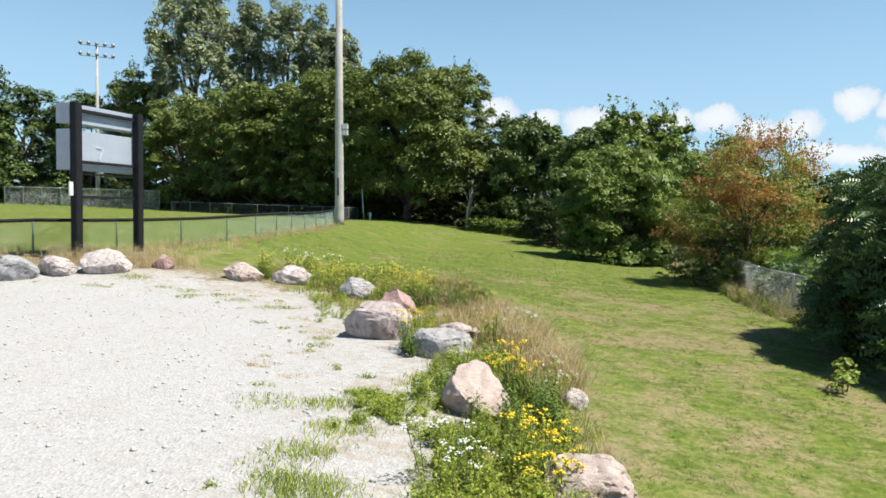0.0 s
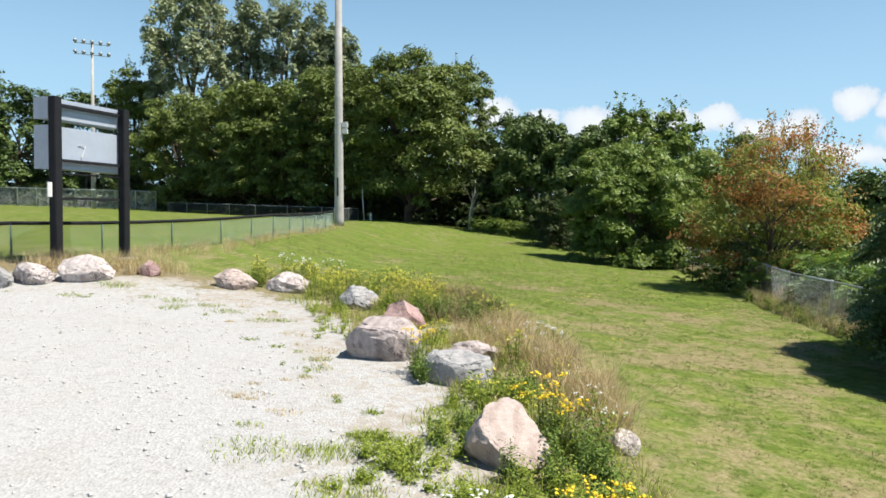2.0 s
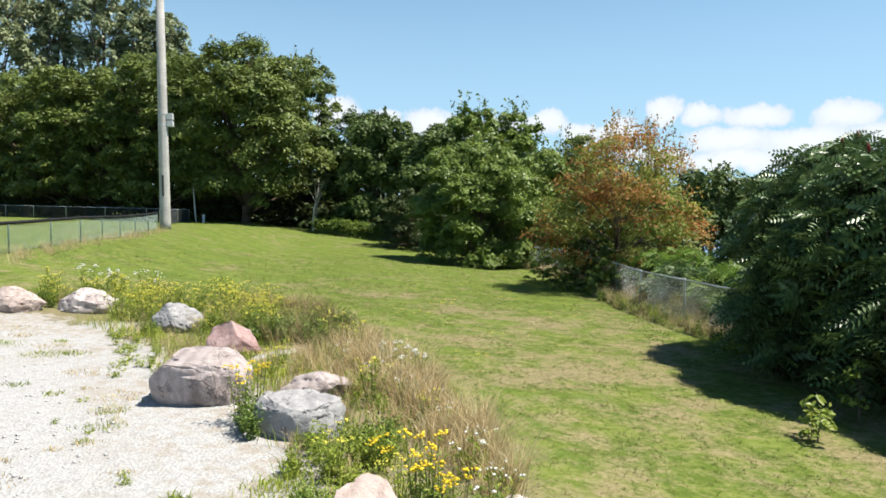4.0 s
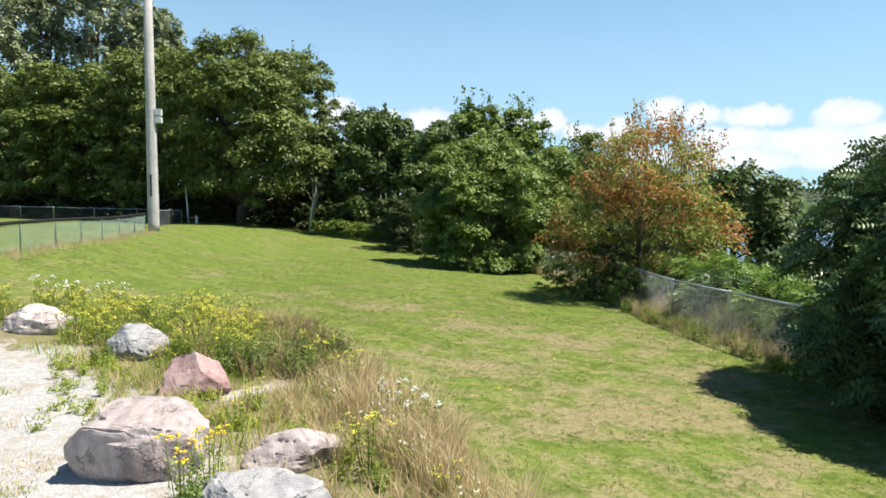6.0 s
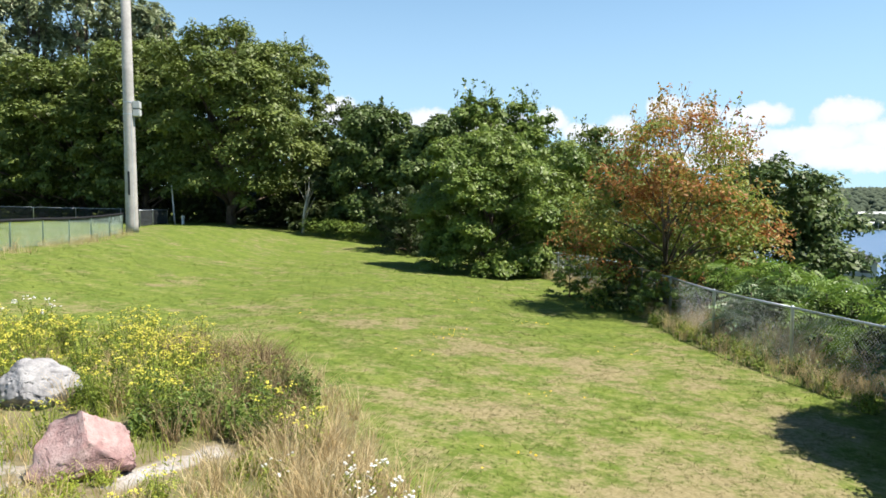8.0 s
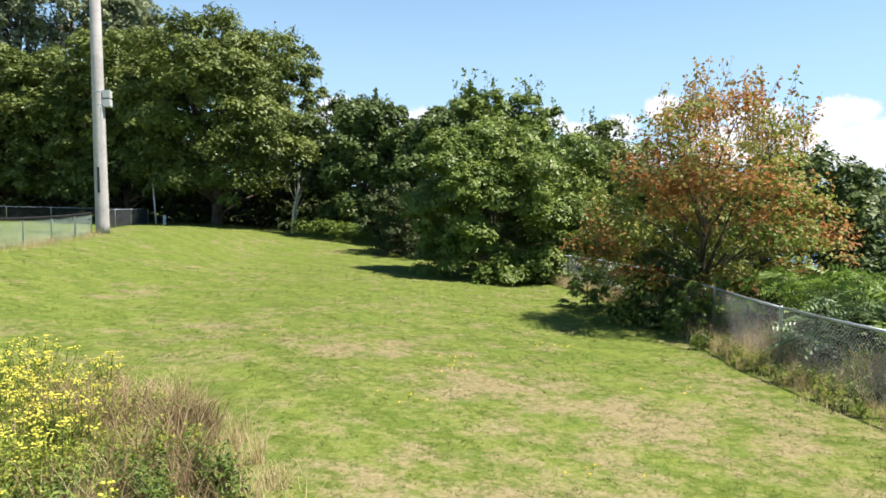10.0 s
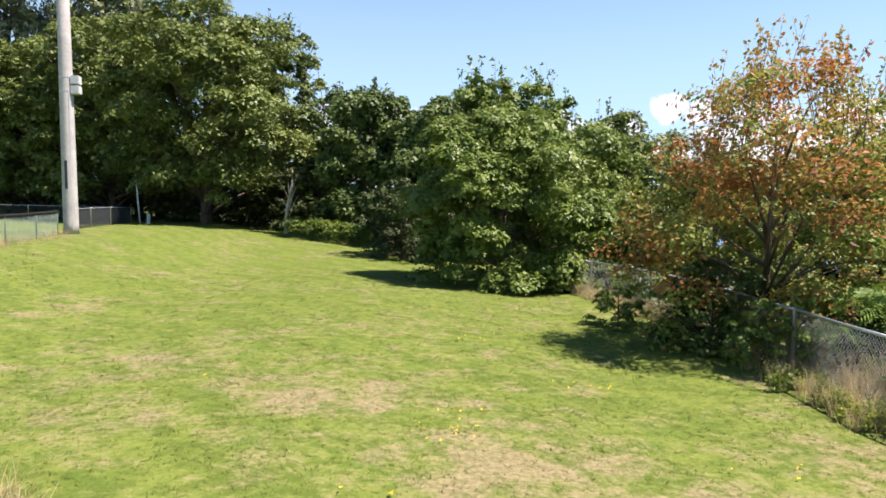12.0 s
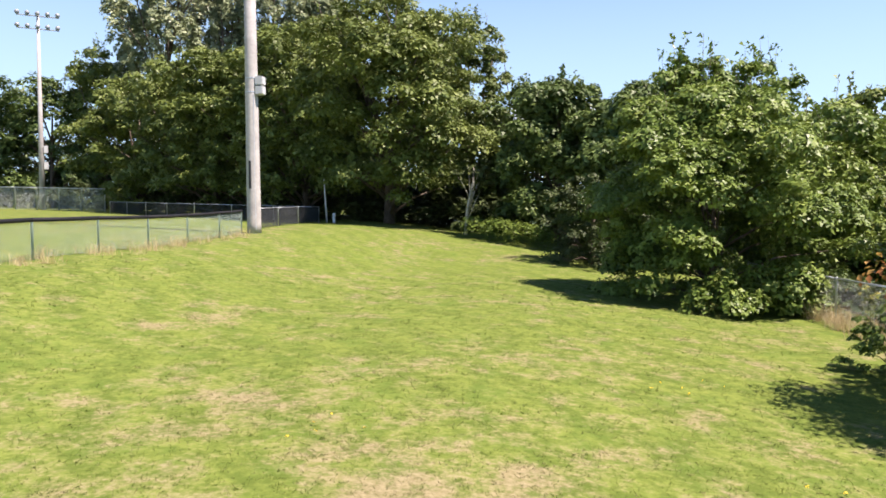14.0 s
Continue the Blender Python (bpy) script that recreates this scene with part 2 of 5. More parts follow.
M["stone_grey"] = make_stone("grey_gneiss", (0.371, 0.364, 0.360), (0.276, 0.269, 0.273), (0.126, 0.126, 0.134), 0.5)
M["stone_red"] = make_stone("red_granite", (0.330, 0.200, 0.190), (0.440, 0.335, 0.315), (0.165, 0.085, 0.085), 0.65)
M["straw"] = leafy("dry_grass", [(0, (0.396, 0.293, 0.138)), (0.5, (0.534, 0.422, 0.232)), (0.85, (0.619, 0.525, 0.328)), (1, (0.344, 0.362, 0.103))], 0.7, 0.35, 0.2)
M["dead_stalk"] = leafy("dead_stalks", [(0, (0.150, 0.106, 0.056)), (0.5, (0.269, 0.200, 0.106)), (0.9, (0.413, 0.325, 0.175)), (1, (0.225, 0.237, 0.069))], 0.8, 0.25, 0.3)
M["mast_lamp"] = simple("grey_lamp_housing", (0.30, 0.32, 0.34), 0.5, 0.2, 0.2, 3.0)
M["weed"] = leafy("weed_leaves", [(0, (0.108, 0.161, 0.024)), (0.5, (0.274, 0.346, 0.054)), (0.85, (0.457, 0.493, 0.087)), (1, (0.713, 0.569, 0.190))], 0.5, 0.4, 0.35)
M["deep_weed"] = leafy("dark_weed_leaves", [(0, (0.052, 0.091, 0.017)), (0.5, (0.119, 0.187, 0.033)), (1, (0.256, 0.309, 0.061))], 0.5, 0.22, 0.3)
M["leaf_wood"] = leafy("woodland_leaves", [(0, (0.037, 0.062, 0.018)), (0.5, (0.078, 0.122, 0.030)), (1, (0.161, 0.215, 0.055))], 0.5, 0.14, 0.55)
M["lemon"] = simple("lemon_petals", (0.640, 0.576, 0.080), 0.6, 0, 0.2, 30.0)
M["leaf_sapling"] = leafy("sapling_leaves", [(0, (0.150, 0.225, 0.038)), (0.5, (0.255, 0.330, 0.060)), (1, (0.413, 0.413, 0.098))], 0.4, 0.4, 0.2)
M["stem"] = simple("plant_stem", (0.12, 0.15, 0.04), 0.6)
M["yellow"] = simple("yellow_petals", (0.722, 0.510, 0.025), 0.6, 0, 0.2, 30.0)
M["white_petal"] = simple("white_petals", (0.697, 0.697, 0.663), 0.6, 0, 0.08, 30.0)
M["leaf_maple"] = leafy("maple_leaves", [(0, (0.064, 0.092, 0.022)), (0.5, (0.122, 0.164, 0.037)), (1, (0.232, 0.274, 0.067))], 0.5, 0.2, 0.55)
# leaf green lowered further, so that deep shade is painted into the colour
M["leaf_shade_dark"] = leafy("shade_darkened_leaves", [(0, (0.029, 0.043, 0.013)), (0.5, (0.047, 0.068, 0.019)), (1, (0.081, 0.106, 0.027))], 0.55, 0.1, 0.55)
M["leaf_bright"] = leafy("bright_leaves", [(0, (0.063, 0.107, 0.019)), (0.5, (0.129, 0.193, 0.034)), (1, (0.235, 0.298, 0.058))], 0.45, 0.16, 0.55)
M["leaf_poplar"] = leafy("poplar_leaves", [(0, (0.139, 0.180, 0.095)), (0.5, (0.254, 0.293, 0.155)), (1, (0.428, 0.469, 0.274))], 0.42, 0.3, 0.55)
M["leaf_rust"] = leafy("rusty_seed_clusters", [(0, (0.196, 0.082, 0.034)), (0.3, (0.368, 0.148, 0.046)), (0.5, (0.458, 0.262, 0.078)), (0.65, (0.278, 0.245, 0.054)), (0.8, (0.409, 0.204, 0.060)), (1, (0.458, 0.106, 0.058))], 0.55, 0.4, 0.7)
M["leaf_sumac"] = leafy("sumac_leaves", [(0, (0.051, 0.086, 0.035)), (0.5, (0.095, 0.156, 0.056)), (0.9, (0.168, 0.245, 0.095)), (1, (0.369, 0.436, 0.156))], 0.34, 0.12, 0.2)
M["leaf_young_sumac"] = leafy("young_sumac_leaves", [(0, (0.081, 0.146, 0.024)), (0.5, (0.140, 0.233, 0.038)), (1, (0.227, 0.324, 0.060))], 0.45, 0.3, 0.25)
M["leaf_boxelder"] = leafy("box_elder_leaves", [(0, (0.103, 0.157, 0.029)), (0.4, (0.228, 0.290, 0.056)), (0.8, (0.346, 0.314, 0.067)), (1, (0.456, 0.314, 0.079))], 0.5, 0.4, 0.4)
M["far_leaf"] = leafy("far_woodland", [(0, (0.034, 0.049, 0.030)), (1, (0.064, 0.086, 0.049))], 0.9, 0.0, 0.5)
M["pebble"] = leafy("pebbles", [(0, (0.245, 0.228, 0.204)), (0.15, (0.457, 0.440, 0.416)), (1, (0.571, 0.563, 0.539))], 0.9, 0.0, 0.1)
M["sumac_fruit"] = simple("sumac_fruit", (0.16, 0.028, 0.020), 0.9, 0, 0.4, 20.0)
M["far_roof"] = simple("dark_shingles", (0.055, 0.055, 0.062), 0.85, 0, 0.3, 1.0)
M["far_wall"] = simple("cream_siding", (0.55, 0.52, 0.46), 0.8, 0, 0.1, 0.4)
M["glass"] = simple("dark_glass", (0.03, 0.035, 0.04), 0.15, 0, 0.1, 1.0, 0, 0.5)


def make_water():
    m, g = material("lake_water")
    p = g.pos()
    h = g.noise(g.vmath("MULTIPLY", p, (0.5, 0.9, 1.0)), 0.6, 5, 0.6)
    finish(g, g.mix(g.noise(p, 0.01, 3), (0.045, 0.10, 0.20), (0.075, 0.145, 0.27)), 0.28, g.bump(h, 0.35, 0.4), 0, 0.3)
    return m


M["water"] = make_water()


# ---- building helpers ----
def mesh_of(name, verts, faces, mats, index=None, smooth=False):
    me = bpy.data.meshes.new(name)
    verts = np.asarray(verts, dtype=np.float32)
    faces = np.asarray(faces, dtype=np.int32)
    k = faces.shape[1]
    me.vertices.add(len(verts))
    me.vertices.foreach_set("co", verts.ravel())
    me.loops.add(faces.size)
    me.loops.foreach_set("vertex_index", faces.ravel())
    me.polygons.add(len(faces))
    me.polygons.foreach_set("loop_start", np.arange(len(faces), dtype=np.int32) * k)
    me.polygons.foreach_set("loop_total", np.full(len(faces), k, dtype=np.int32))
    for m in mats if isinstance(mats, (list, tuple)) else [mats]:
        me.materials.append(m)
    if index is not None:
        me.polygons.foreach_set("material_index", np.asarray(index, dtype=np.int32))
    if smooth:
        me.polygons.foreach_set("use_smooth", np.ones(len(faces), dtype=bool))
    me.update(calc_edges=True)
    return me


def part(name, data, mat, parent=None, label="", smooth=False):
    """Link a bmesh or a mesh as one object under its thing."""
    if isinstance(data, bmesh.types.BMesh):
        me = bpy.data.meshes.new(name)
        data.to_mesh(me)
        data.free()
        me.materials.append(mat)
        if smooth:
            for f in me.polygons:
                f.use_smooth = True
    else:
        me = data
    ob = new(name, me)
    if parent is not None:
        ob.parent = parent
    return tagged(ob, label)


def thing(name, m, label, category, group="", kind=""):
    ob = new(name)
    ob.matrix_world = m
    return tagged(ob, label, category, group, kind)


def box(bm, a, b, bevel=0.0):
    """A box from corner a to corner b with softened edges."""
    r = bmesh.ops.create_cube(bm, size=1)
    c = [(p + q) / 2 for p, q in zip(a, b)]
    s = [abs(q - p) for p, q in zip(a, b)]
    for v in r["verts"]:
        v.co = Vector((v.co.x * s[0] + c[0], v.co.y * s[1] + c[1], v.co.z * s[2] + c[2]))
    if bevel:
        es = list({e for v in r["verts"] for e in v.link_edges})
        bmesh.ops.bevel(bm, geom=es, offset=bevel, segments=2, affect="EDGES")
    return bm


def tube(bm, pts, radii, sides=8, caps=True):
    """A tapered tube along points."""
    rings = []
    pts = [Vector(p) for p in pts]
    for i, p in enumerate(pts):
        d = (pts[min(i + 1, len(pts) - 1)] - pts[max(i - 1, 0)]).normalized()
        a = d.cross(Vector((0, 0, 1)) if abs(d.z) < 0.9 else Vector((1, 0, 0))).normalized()
        b = d.cross(a)
        rings.append([bm.verts.new(p + (a * math.cos(t) + b * math.sin(t)) * radii[i]) for t in (2 * math.pi * k / sides for k in range(sides))])
    for r, s in zip(rings, rings[1:]):
        for k in range(sides):
            bm.faces.new((r[k], r[(k + 1) % sides], s[(k + 1) % sides], s[k]))
    if caps:
        bm.faces.new(rings[0][::-1])
        bm.faces.new(rings[-1])
    return bm


def sm(a, b, x):
    t = np.clip((np.asarray(x, dtype=float) - a) / (b - a), 0, 1)
    return t * t * (3 - 2 * t)


def gz(x, y):
    """The height of the ground."""
    x, y = np.asarray(x, dtype=float), np.asarray(y, dtype=float)
    xs = x - 0.06 * np.maximum(0, y - 20)
    z = 0.12 - 0.45 * sm(-3, 6, xs)
    z = z + (0.15 + (0.62 + 0.38 * sm(25, 42, y)) * sm(19, 25, y)) * sm(-4, -14, x)
    z = z + 0.25 * sm(45, 58, y) * sm(-4, -14, x)
    z = z + 0.95 * sm(50, 70, y) * (1 - sm(-2, 9, x)) * (1 - 0.75 * sm(-4, -14, x))
    z = z + 0.014 * np.maximum(0, -15 - x)
    # hillside beyond the fence, down to the lake
    e = np.maximum(0, x - 9.6)
    z = z - 0.30 * np.minimum(e, 15) * sm(0, 2, e) - 0.05 * np.clip(e - 15, 0, 80) - 0.35 * np.clip(e - 95, 0, 75)
    s = 0.575 * x + 0.818 * y
    far = sm(1560, 1600, s) * sm(0, 200, x)
    hill = 6 + 104 * sm(1600, 2700, s) + 5 * np.sin(x * 0.004 + y * 0.002) * sm(1700, 2600, s)
    z = z * (1 - far) + far * (-24 + hill)
    return z


def g0(x, y):
    return float(gz(x, y))


# ---- ground, lake ----
def axis(lo, hi, fine, out_lo, out_hi, grow=1.16):
    mid = list(np.arange(lo, hi + 1e-6, fine))
    left, right, d = [], [], fine
    v = lo
    while v > out_lo:
        d *= grow
        v -= d
        left.append(v)
    v, d = hi, fine
    while v < out_hi:
        d *= grow
        v += d
        right.append(v)
    return np.array(left[::-1] + mid + right)


GRAVEL_EDGE = [(-0.6, -30), (-0.6, 6), (-0.9, 10), (-1.1, 14), (-2.4, 16.6), (-4.0, 19.0), (-5.9, 21.6), (-8.2, 22.9), (-12, 22.9), (-40, 22.8)]


def gravel_amount(x, y):
    """1 on the gravel lot, falling to 0 over its ragged edge: a signed distance to the edge line."""
    x, y = np.asarray(x, dtype=float), np.asarray(y, dtype=float)
    best, side = np.full(x.shape, 1e9), np.zeros(x.shape)
    for (ax, ay), (bx, by) in zip(GRAVEL_EDGE, GRAVEL_EDGE[1:]):
        dx, dy = bx - ax, by - ay
        t = np.clip(((x - ax) * dx + (y - ay) * dy) / (dx * dx + dy * dy), 0, 1)
        d = np.hypot(x - ax - t * dx, y - ay - t * dy)
        cross = dx * (y - ay) - dy * (x - ax)
        side = np.where(d < best, np.sign(cross), side)
        best = np.minimum(best, d)
    amount = np.clip(0.5 + best * side / 6.0, 0, 1)
    # bare stony spots among the weeds
    for px, py, r in [(-1.5, 9.45, 0.8), (-1.8, 13.8, 0.8), (-1.9, 19.6, 0.45), (-2.4, 18.9, 0.4), (-4.6, 19.6, 0.9), (-6.3, 22.2, 0.9)]:
        amount = np.maximum(amount, 0.85 - 0.6 * np.hypot(x - px, y - py) / r)
    return amount


def build_ground():
    xs = axis(-24, 12, 0.5, -3500, 3600, 1.19)
    ys = axis(2, 76, 0.5, -400, 3800, 1.19)
    X, Y = np.meshgrid(xs, ys)
    Z = gz(X, Y)
    rng = np.random.default_rng(2)
    close = (X > -24) & (X < 12) & (Y > 2) & (Y < 76)
    Z = Z + np.where(close, rng.normal(0, 0.003, Z.shape), 0)
    nx, ny = len(xs), len(ys)
    idx = np.arange(nx * ny).reshape(ny, nx)
    faces = np.stack([idx[:-1, :-1], idx[:-1, 1:], idx[1:, 1:], idx[1:, :-1]], -1).reshape(-1, 4)
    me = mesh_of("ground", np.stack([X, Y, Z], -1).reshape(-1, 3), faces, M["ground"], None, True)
    a = me.attributes.new("gravel", "FLOAT", "POINT")
    a.data.foreach_set("value", gravel_amount(X, Y).ravel().astype(np.float32))
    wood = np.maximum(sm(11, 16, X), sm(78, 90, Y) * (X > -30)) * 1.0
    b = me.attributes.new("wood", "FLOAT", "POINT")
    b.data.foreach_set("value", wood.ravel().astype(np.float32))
    return tagged(new("ground", me), "sloping mown lawn beside a pale gravel lot", "ground", kind="structure")


build_ground()
bm = bmesh.new()
bmesh.ops.create_grid(bm, x_segments=4, y_segments=4, size=1600)
lake = part("water", bm, M["water"])
lake.location = (1720, 900, -24)
tagged(lake, "blue lake below the hillside", "lake", kind="structure")


# ---- foliage ----
def leaves_at(P, N, size, rng, aspect=0.62, droop=0.25, corners=4):
    """Folded diamond leaves at points P facing N: four corners and two faces each, or three-cornered ones far off."""
    n = len(P)
    N = N / np.maximum(np.linalg.norm(N, axis=1, keepdims=True), 1e-6)
    R = rng.normal(size=(n, 3))
    T = R - (R * N).sum(1, keepdims=True) * N
    T[:, 2] -= droop
    T /= np.maximum(np.linalg.norm(T, axis=1, keepdims=True), 1e-6)
    B = np.cross(N, T)
    s = (size * rng.uniform(0.65, 1.35, n))[:, None]
    if corners == 3:
        V = np.stack([P - T * s * 0.5 + B * s * 0.42, P + T * s * 0.62, P - T * s * 0.5 - B * s * 0.42], 1)
        return V.reshape(-1, 3), np.arange(n * 3).reshape(-1, 3)
    V = np.empty((n, 4, 3))
    V[:, 0] = P - T * s * 0.5
    V[:, 1] = P + B * s * 0.5 * aspect + N * s * 0.10
    V[:, 2] = P + T * s * 0.5 - N * s * 0.08
    V[:, 3] = P - B * s * 0.5 * aspect + N * s * 0.10
    i = np.arange(n)[:, None] * 4
    F = np.concatenate([i + [0, 1, 2], i + [0, 2, 3]], 1).reshape(-1, 3)
    return V.reshape(-1, 3), F


def crown_points(lobes, count, rng, depth=0.35, up=0.5):
    """Points in the outer shell of a heap of lobes (x, y, z, rx, ry, rz), with their outward directions."""
    L = np.array(lobes)
    area = (L[:, 3] * L[:, 4] + L[:, 5] * L[:, 3] + L[:, 4] * L[:, 5])
    which = rng.choice(len(L), count, p=area / area.sum())
    D = rng.normal(size=(count, 3))
    D /= np.linalg.norm(D, axis=1, keepdims=True)
    flip = (D[:, 2] < -0.2) & (rng.random(count) < 0.75)
    D[:, 2] = np.where(flip, -D[:, 2], D[:, 2])
    r = 1 - depth * rng.random(count) ** 1.7 + rng.normal(0, 0.05, count)
    C, S = L[which, :3], L[which, 3:]
    # uneven outline: each lobe swells and shrinks in small sprays
    k = np.sin(D[:, 0] * 7 + which * 1.7) * np.cos(D[:, 1] * 6 - which) * 0.10 + np.sin(D[:, 2] * 11 + which) * 0.06
    P = C + D * S * (r + k)[:, None]
    inside = np.zeros(count, dtype=bool)
    for j, (cx, cy, cz, rx, ry, rz) in enumerate(lobes):
        q = ((P[:, 0] - cx) / rx) ** 2 + ((P[:, 1] - cy) / ry) ** 2 + ((P[:, 2] - cz) / rz) ** 2
        inside |= (q < 0.5) & (which != j)
    keep = ~inside
    N = D / S
    N /= np.linalg.norm(N, axis=1, keepdims=True)
    N = N + rng.normal(0, 0.42, N.shape)
    N[:, 2] += up
    return P[keep], N[keep]


def clumped(lobes, count, rng, clump, per=60, depth=0.3, flat=0.45):
    """Leaves gathered in domed boughs over the lobes: each bough catches the light on top and shades what hangs below."""
    C, O = crown_points(lobes, max(4, count // per), rng, depth, 0.3)
    O /= np.linalg.norm(O, axis=1, keepdims=True)
    k = np.repeat(np.arange(len(C)), per)
    D = rng.normal(size=(len(k), 3))
    D /= np.linalg.norm(D, axis=1, keepdims=True)
    D[:, 2] = np.where(rng.random(len(k)) < 0.8, np.abs(D[:, 2]), D[:, 2])
    r = clump * np.repeat(rng.uniform(0.55, 1.4, len(C)), per)
    e = D * (0.45 + 0.55 * rng.random((len(k), 1)) ** 0.6) * [1, 1, flat]
    out = O[k] * [1, 1, 0]
    e = e + out * ((e * out).sum(1, keepdims=True) * 0.5)
    e[:, 2] -= 0.32 * (e[:, 0] ** 2 + e[:, 1] ** 2)
    P = C[k] + e * r[:, None] + rng.normal(0, 0.06, e.shape) * r[:, None]
    N = D * 0.6 + O[k] * 0.3 + [0, 0, 0.4] + rng.normal(0, 0.24, D.shape)
    return P, N


def make_lobes(rng, R, H, low, count, spread=0.62, size=0.42, tall=0.8, skirt=True):
    """Lobes round the axis of a crown of radius R between heights low and H; with a skirt it stays wide to its foot."""
    mid, half = (low + H) / 2, (H - low) / 2
    lobes = [(0, 0, mid, R * 0.62, R * 0.62, half * 0.80)]
    for i in range(count):
        a = i * 2.39996 + rng.uniform(-0.4, 0.4)
        v = -0.95 + 1.9 * (i + 0.5) / count + rng.uniform(-0.1, 0.1)
        w = math.sqrt(max(0.05, 1 - min(1, abs(v)) ** 2.4))
        if skirt and v < 0:
            w = 1.0 - 0.12 * v * v
        s = R * size * rng.uniform(0.55, 1.35)
        lobes.append((math.cos(a) * R * spread * w * rng.uniform(0.7, 1.25), math.sin(a) * R * spread * w * rng.uniform(0.7, 1.25), mid + v * (half - s * 0.5), s, s, s * tall))
    return lobes


def along(points, step):
    """Places every step metres along a line of points."""
    out, left = [], 0.0
    for (ax, ay), (bx, by) in zip(points, points[1:]):
        d = math.hypot(bx - ax, by - ay)
        while left < d:
            out.append((ax + (bx - ax) * left / d, ay + (by - ay) * left / d))
            left += step
        left -= d
    return out


def tree(name, x, y, H, R, low, leaf_mat, count, leaf, label, category, seed, lobes=16, trunk=0.25, spread=0.62, size=0.42, tall=0.8, group="", bark="bark", lean=0.0, sprays=0, squash=1.0, depth=0.35, second=None, clump=0.0, top_shoot=0.15, flat=0.45, skirt=True, foot_ring=0, per=60, thin=0.0, fine=False):
    """A tree: tapered trunk with limbs reaching into the lobes, and a crown of single leaves."""
    rng = np.random.default_rng(seed)
    top = thing(name, pose(x, y, g0(x, y) - 0.05, 0, 0, 0), label, category, group)
    L = make_lobes(rng, R, H, low, lobes, spread, size, tall, skirt)
    for i in range(foot_ring):
        q = 2 * math.pi * i / foot_ring
        s = R * size * rng.uniform(0.8, 1.1)
        e = R * rng.uniform(0.50, 0.72)
        L.append((math.cos(q) * e, math.sin(q) * e, s * 0.45, s, s, s * 0.9))
    L = [(a + lean * c / H, b, c, d * squash, e, f) for a, b, c, d, e, f in L]
    bm = bmesh.new()
    hub = low + (H - low) * 0.25
    tube(bm, [(0, 0, 0), (0.03 * H * lean, 0.02 * R, hub * 0.5), (lean * hub / H, 0, hub), (lean * 0.75, 0.05 * R, low + (H - low) * 0.75)], [trunk * 1.25, trunk, trunk * 0.8, trunk * 0.25], 9)
    part("trunk", bm, M[bark], top, smooth=True)
    bm = bmesh.new()
    for cx, cy, cz, *_ in L[1:: 2 if lobes > 12 else 1]:
        z0 = max(0.25, cz * rng.uniform(0.2, 0.75))
        s = Vector((lean * z0 / H, 0, z0))
        e = Vector((cx, cy, cz))
        m = s.lerp(e, 0.5) + Vector((0, 0, (e - s).length * 0.08))
        tube(bm, [s, m, e], [trunk * 0.42, trunk * 0.26, trunk * 0.08], 6)
    # fine shoots that stand out of the crown's top
    P, N = clumped(L, count, rng, clump or R * 0.14, per, depth, flat)
    if thin:
        keep = rng.random(len(P)) > thin * sm(0.40, 0.85, P[:, 2] / H)
        P, N = P[keep], N[keep]
    extra = []
    for i in range(sprays):
        a, q = rng.uniform(0, 6.28), R * rng.uniform(0.05, 0.75)
        h = H * (1 - 0.32 * (q / R) ** 2) - 0.1 * H
        ln = rng.uniform(0.65, 1.35) * top_shoot * H
        b0 = np.array([math.cos(a) * q + lean, math.sin(a) * q, h])
        b1 = b0 + np.array([rng.normal(0, 0.18) * ln, rng.normal(0, 0.18) * ln, ln])
        tube(bm, [b0 - (b1 - b0) * 0.6, (b0 + b1) / 2, b1], [trunk * 0.10, trunk * 0.07, trunk * 0.03], 4)
        k = int(16 + 26 * rng.random())
        t = rng.random(k)[:, None]
        extra.append(b0 + (b1 - b0) * t + rng.normal(0, 0.05 * H * 0.35, (k, 3)) * (1.05 - t * 0.6))
    part("branch_work", bm, M[bark], top, smooth=True)["kind"] = "stuff"
    if extra:
        E = np.concatenate(extra)
        P, N = np.concatenate([P, E]), np.concatenate([N, rng.normal(size=E.shape) + [0, 0, 0.5]])
    low_cut = P[:, 2] > 0.12
    corners = 3 if leaf >= 0.24 or fine else 4
    V, F = leaves_at(P[low_cut], N[low_cut], leaf, rng, corners=corners)
    mats, index = [M[leaf_mat]], None
    if second:
        # drifts of another leaf colour through the crown
        mats.append(M[second[0]])
        q = P[low_cut]
        f = np.sin(q[:, 0] * 1.9 + seed) + np.sin(q[:, 1] * 1.7 + 2) + np.sin(q[:, 2] * 2.1 + q[:, 0]) + rng.normal(0, 0.7, len(q)) + (q[:, 2] / H - 0.5) * second[2]
        index = np.repeat((f > second[1]).astype(np.int32), corners - 2)
    part("crown", mesh_of("crown", V, F, mats, index), None, top)["kind"] = "stuff"
    return top


def leaf_bank(name, lobes, count, leaf, mat, label, category, seed, kind="stuff", up=0.5):
    """A bank of foliage that nobody could count plant by plant."""
    rng = np.random.default_rng(seed)
    P, N = clumped(lobes, count, rng, leaf * 2.2, 24, 0.4)
    N[:, 2] += up
    ok = P[:, 2] > gz(P[:, 0], P[:, 1]) + 0.03
    V, F = leaves_at(P[ok], N[ok], leaf, rng, corners=3 if leaf >= 0.24 else 4)
    return tagged(new(name, mesh_of(name, V, F, M[mat])), label, category, kind=kind)


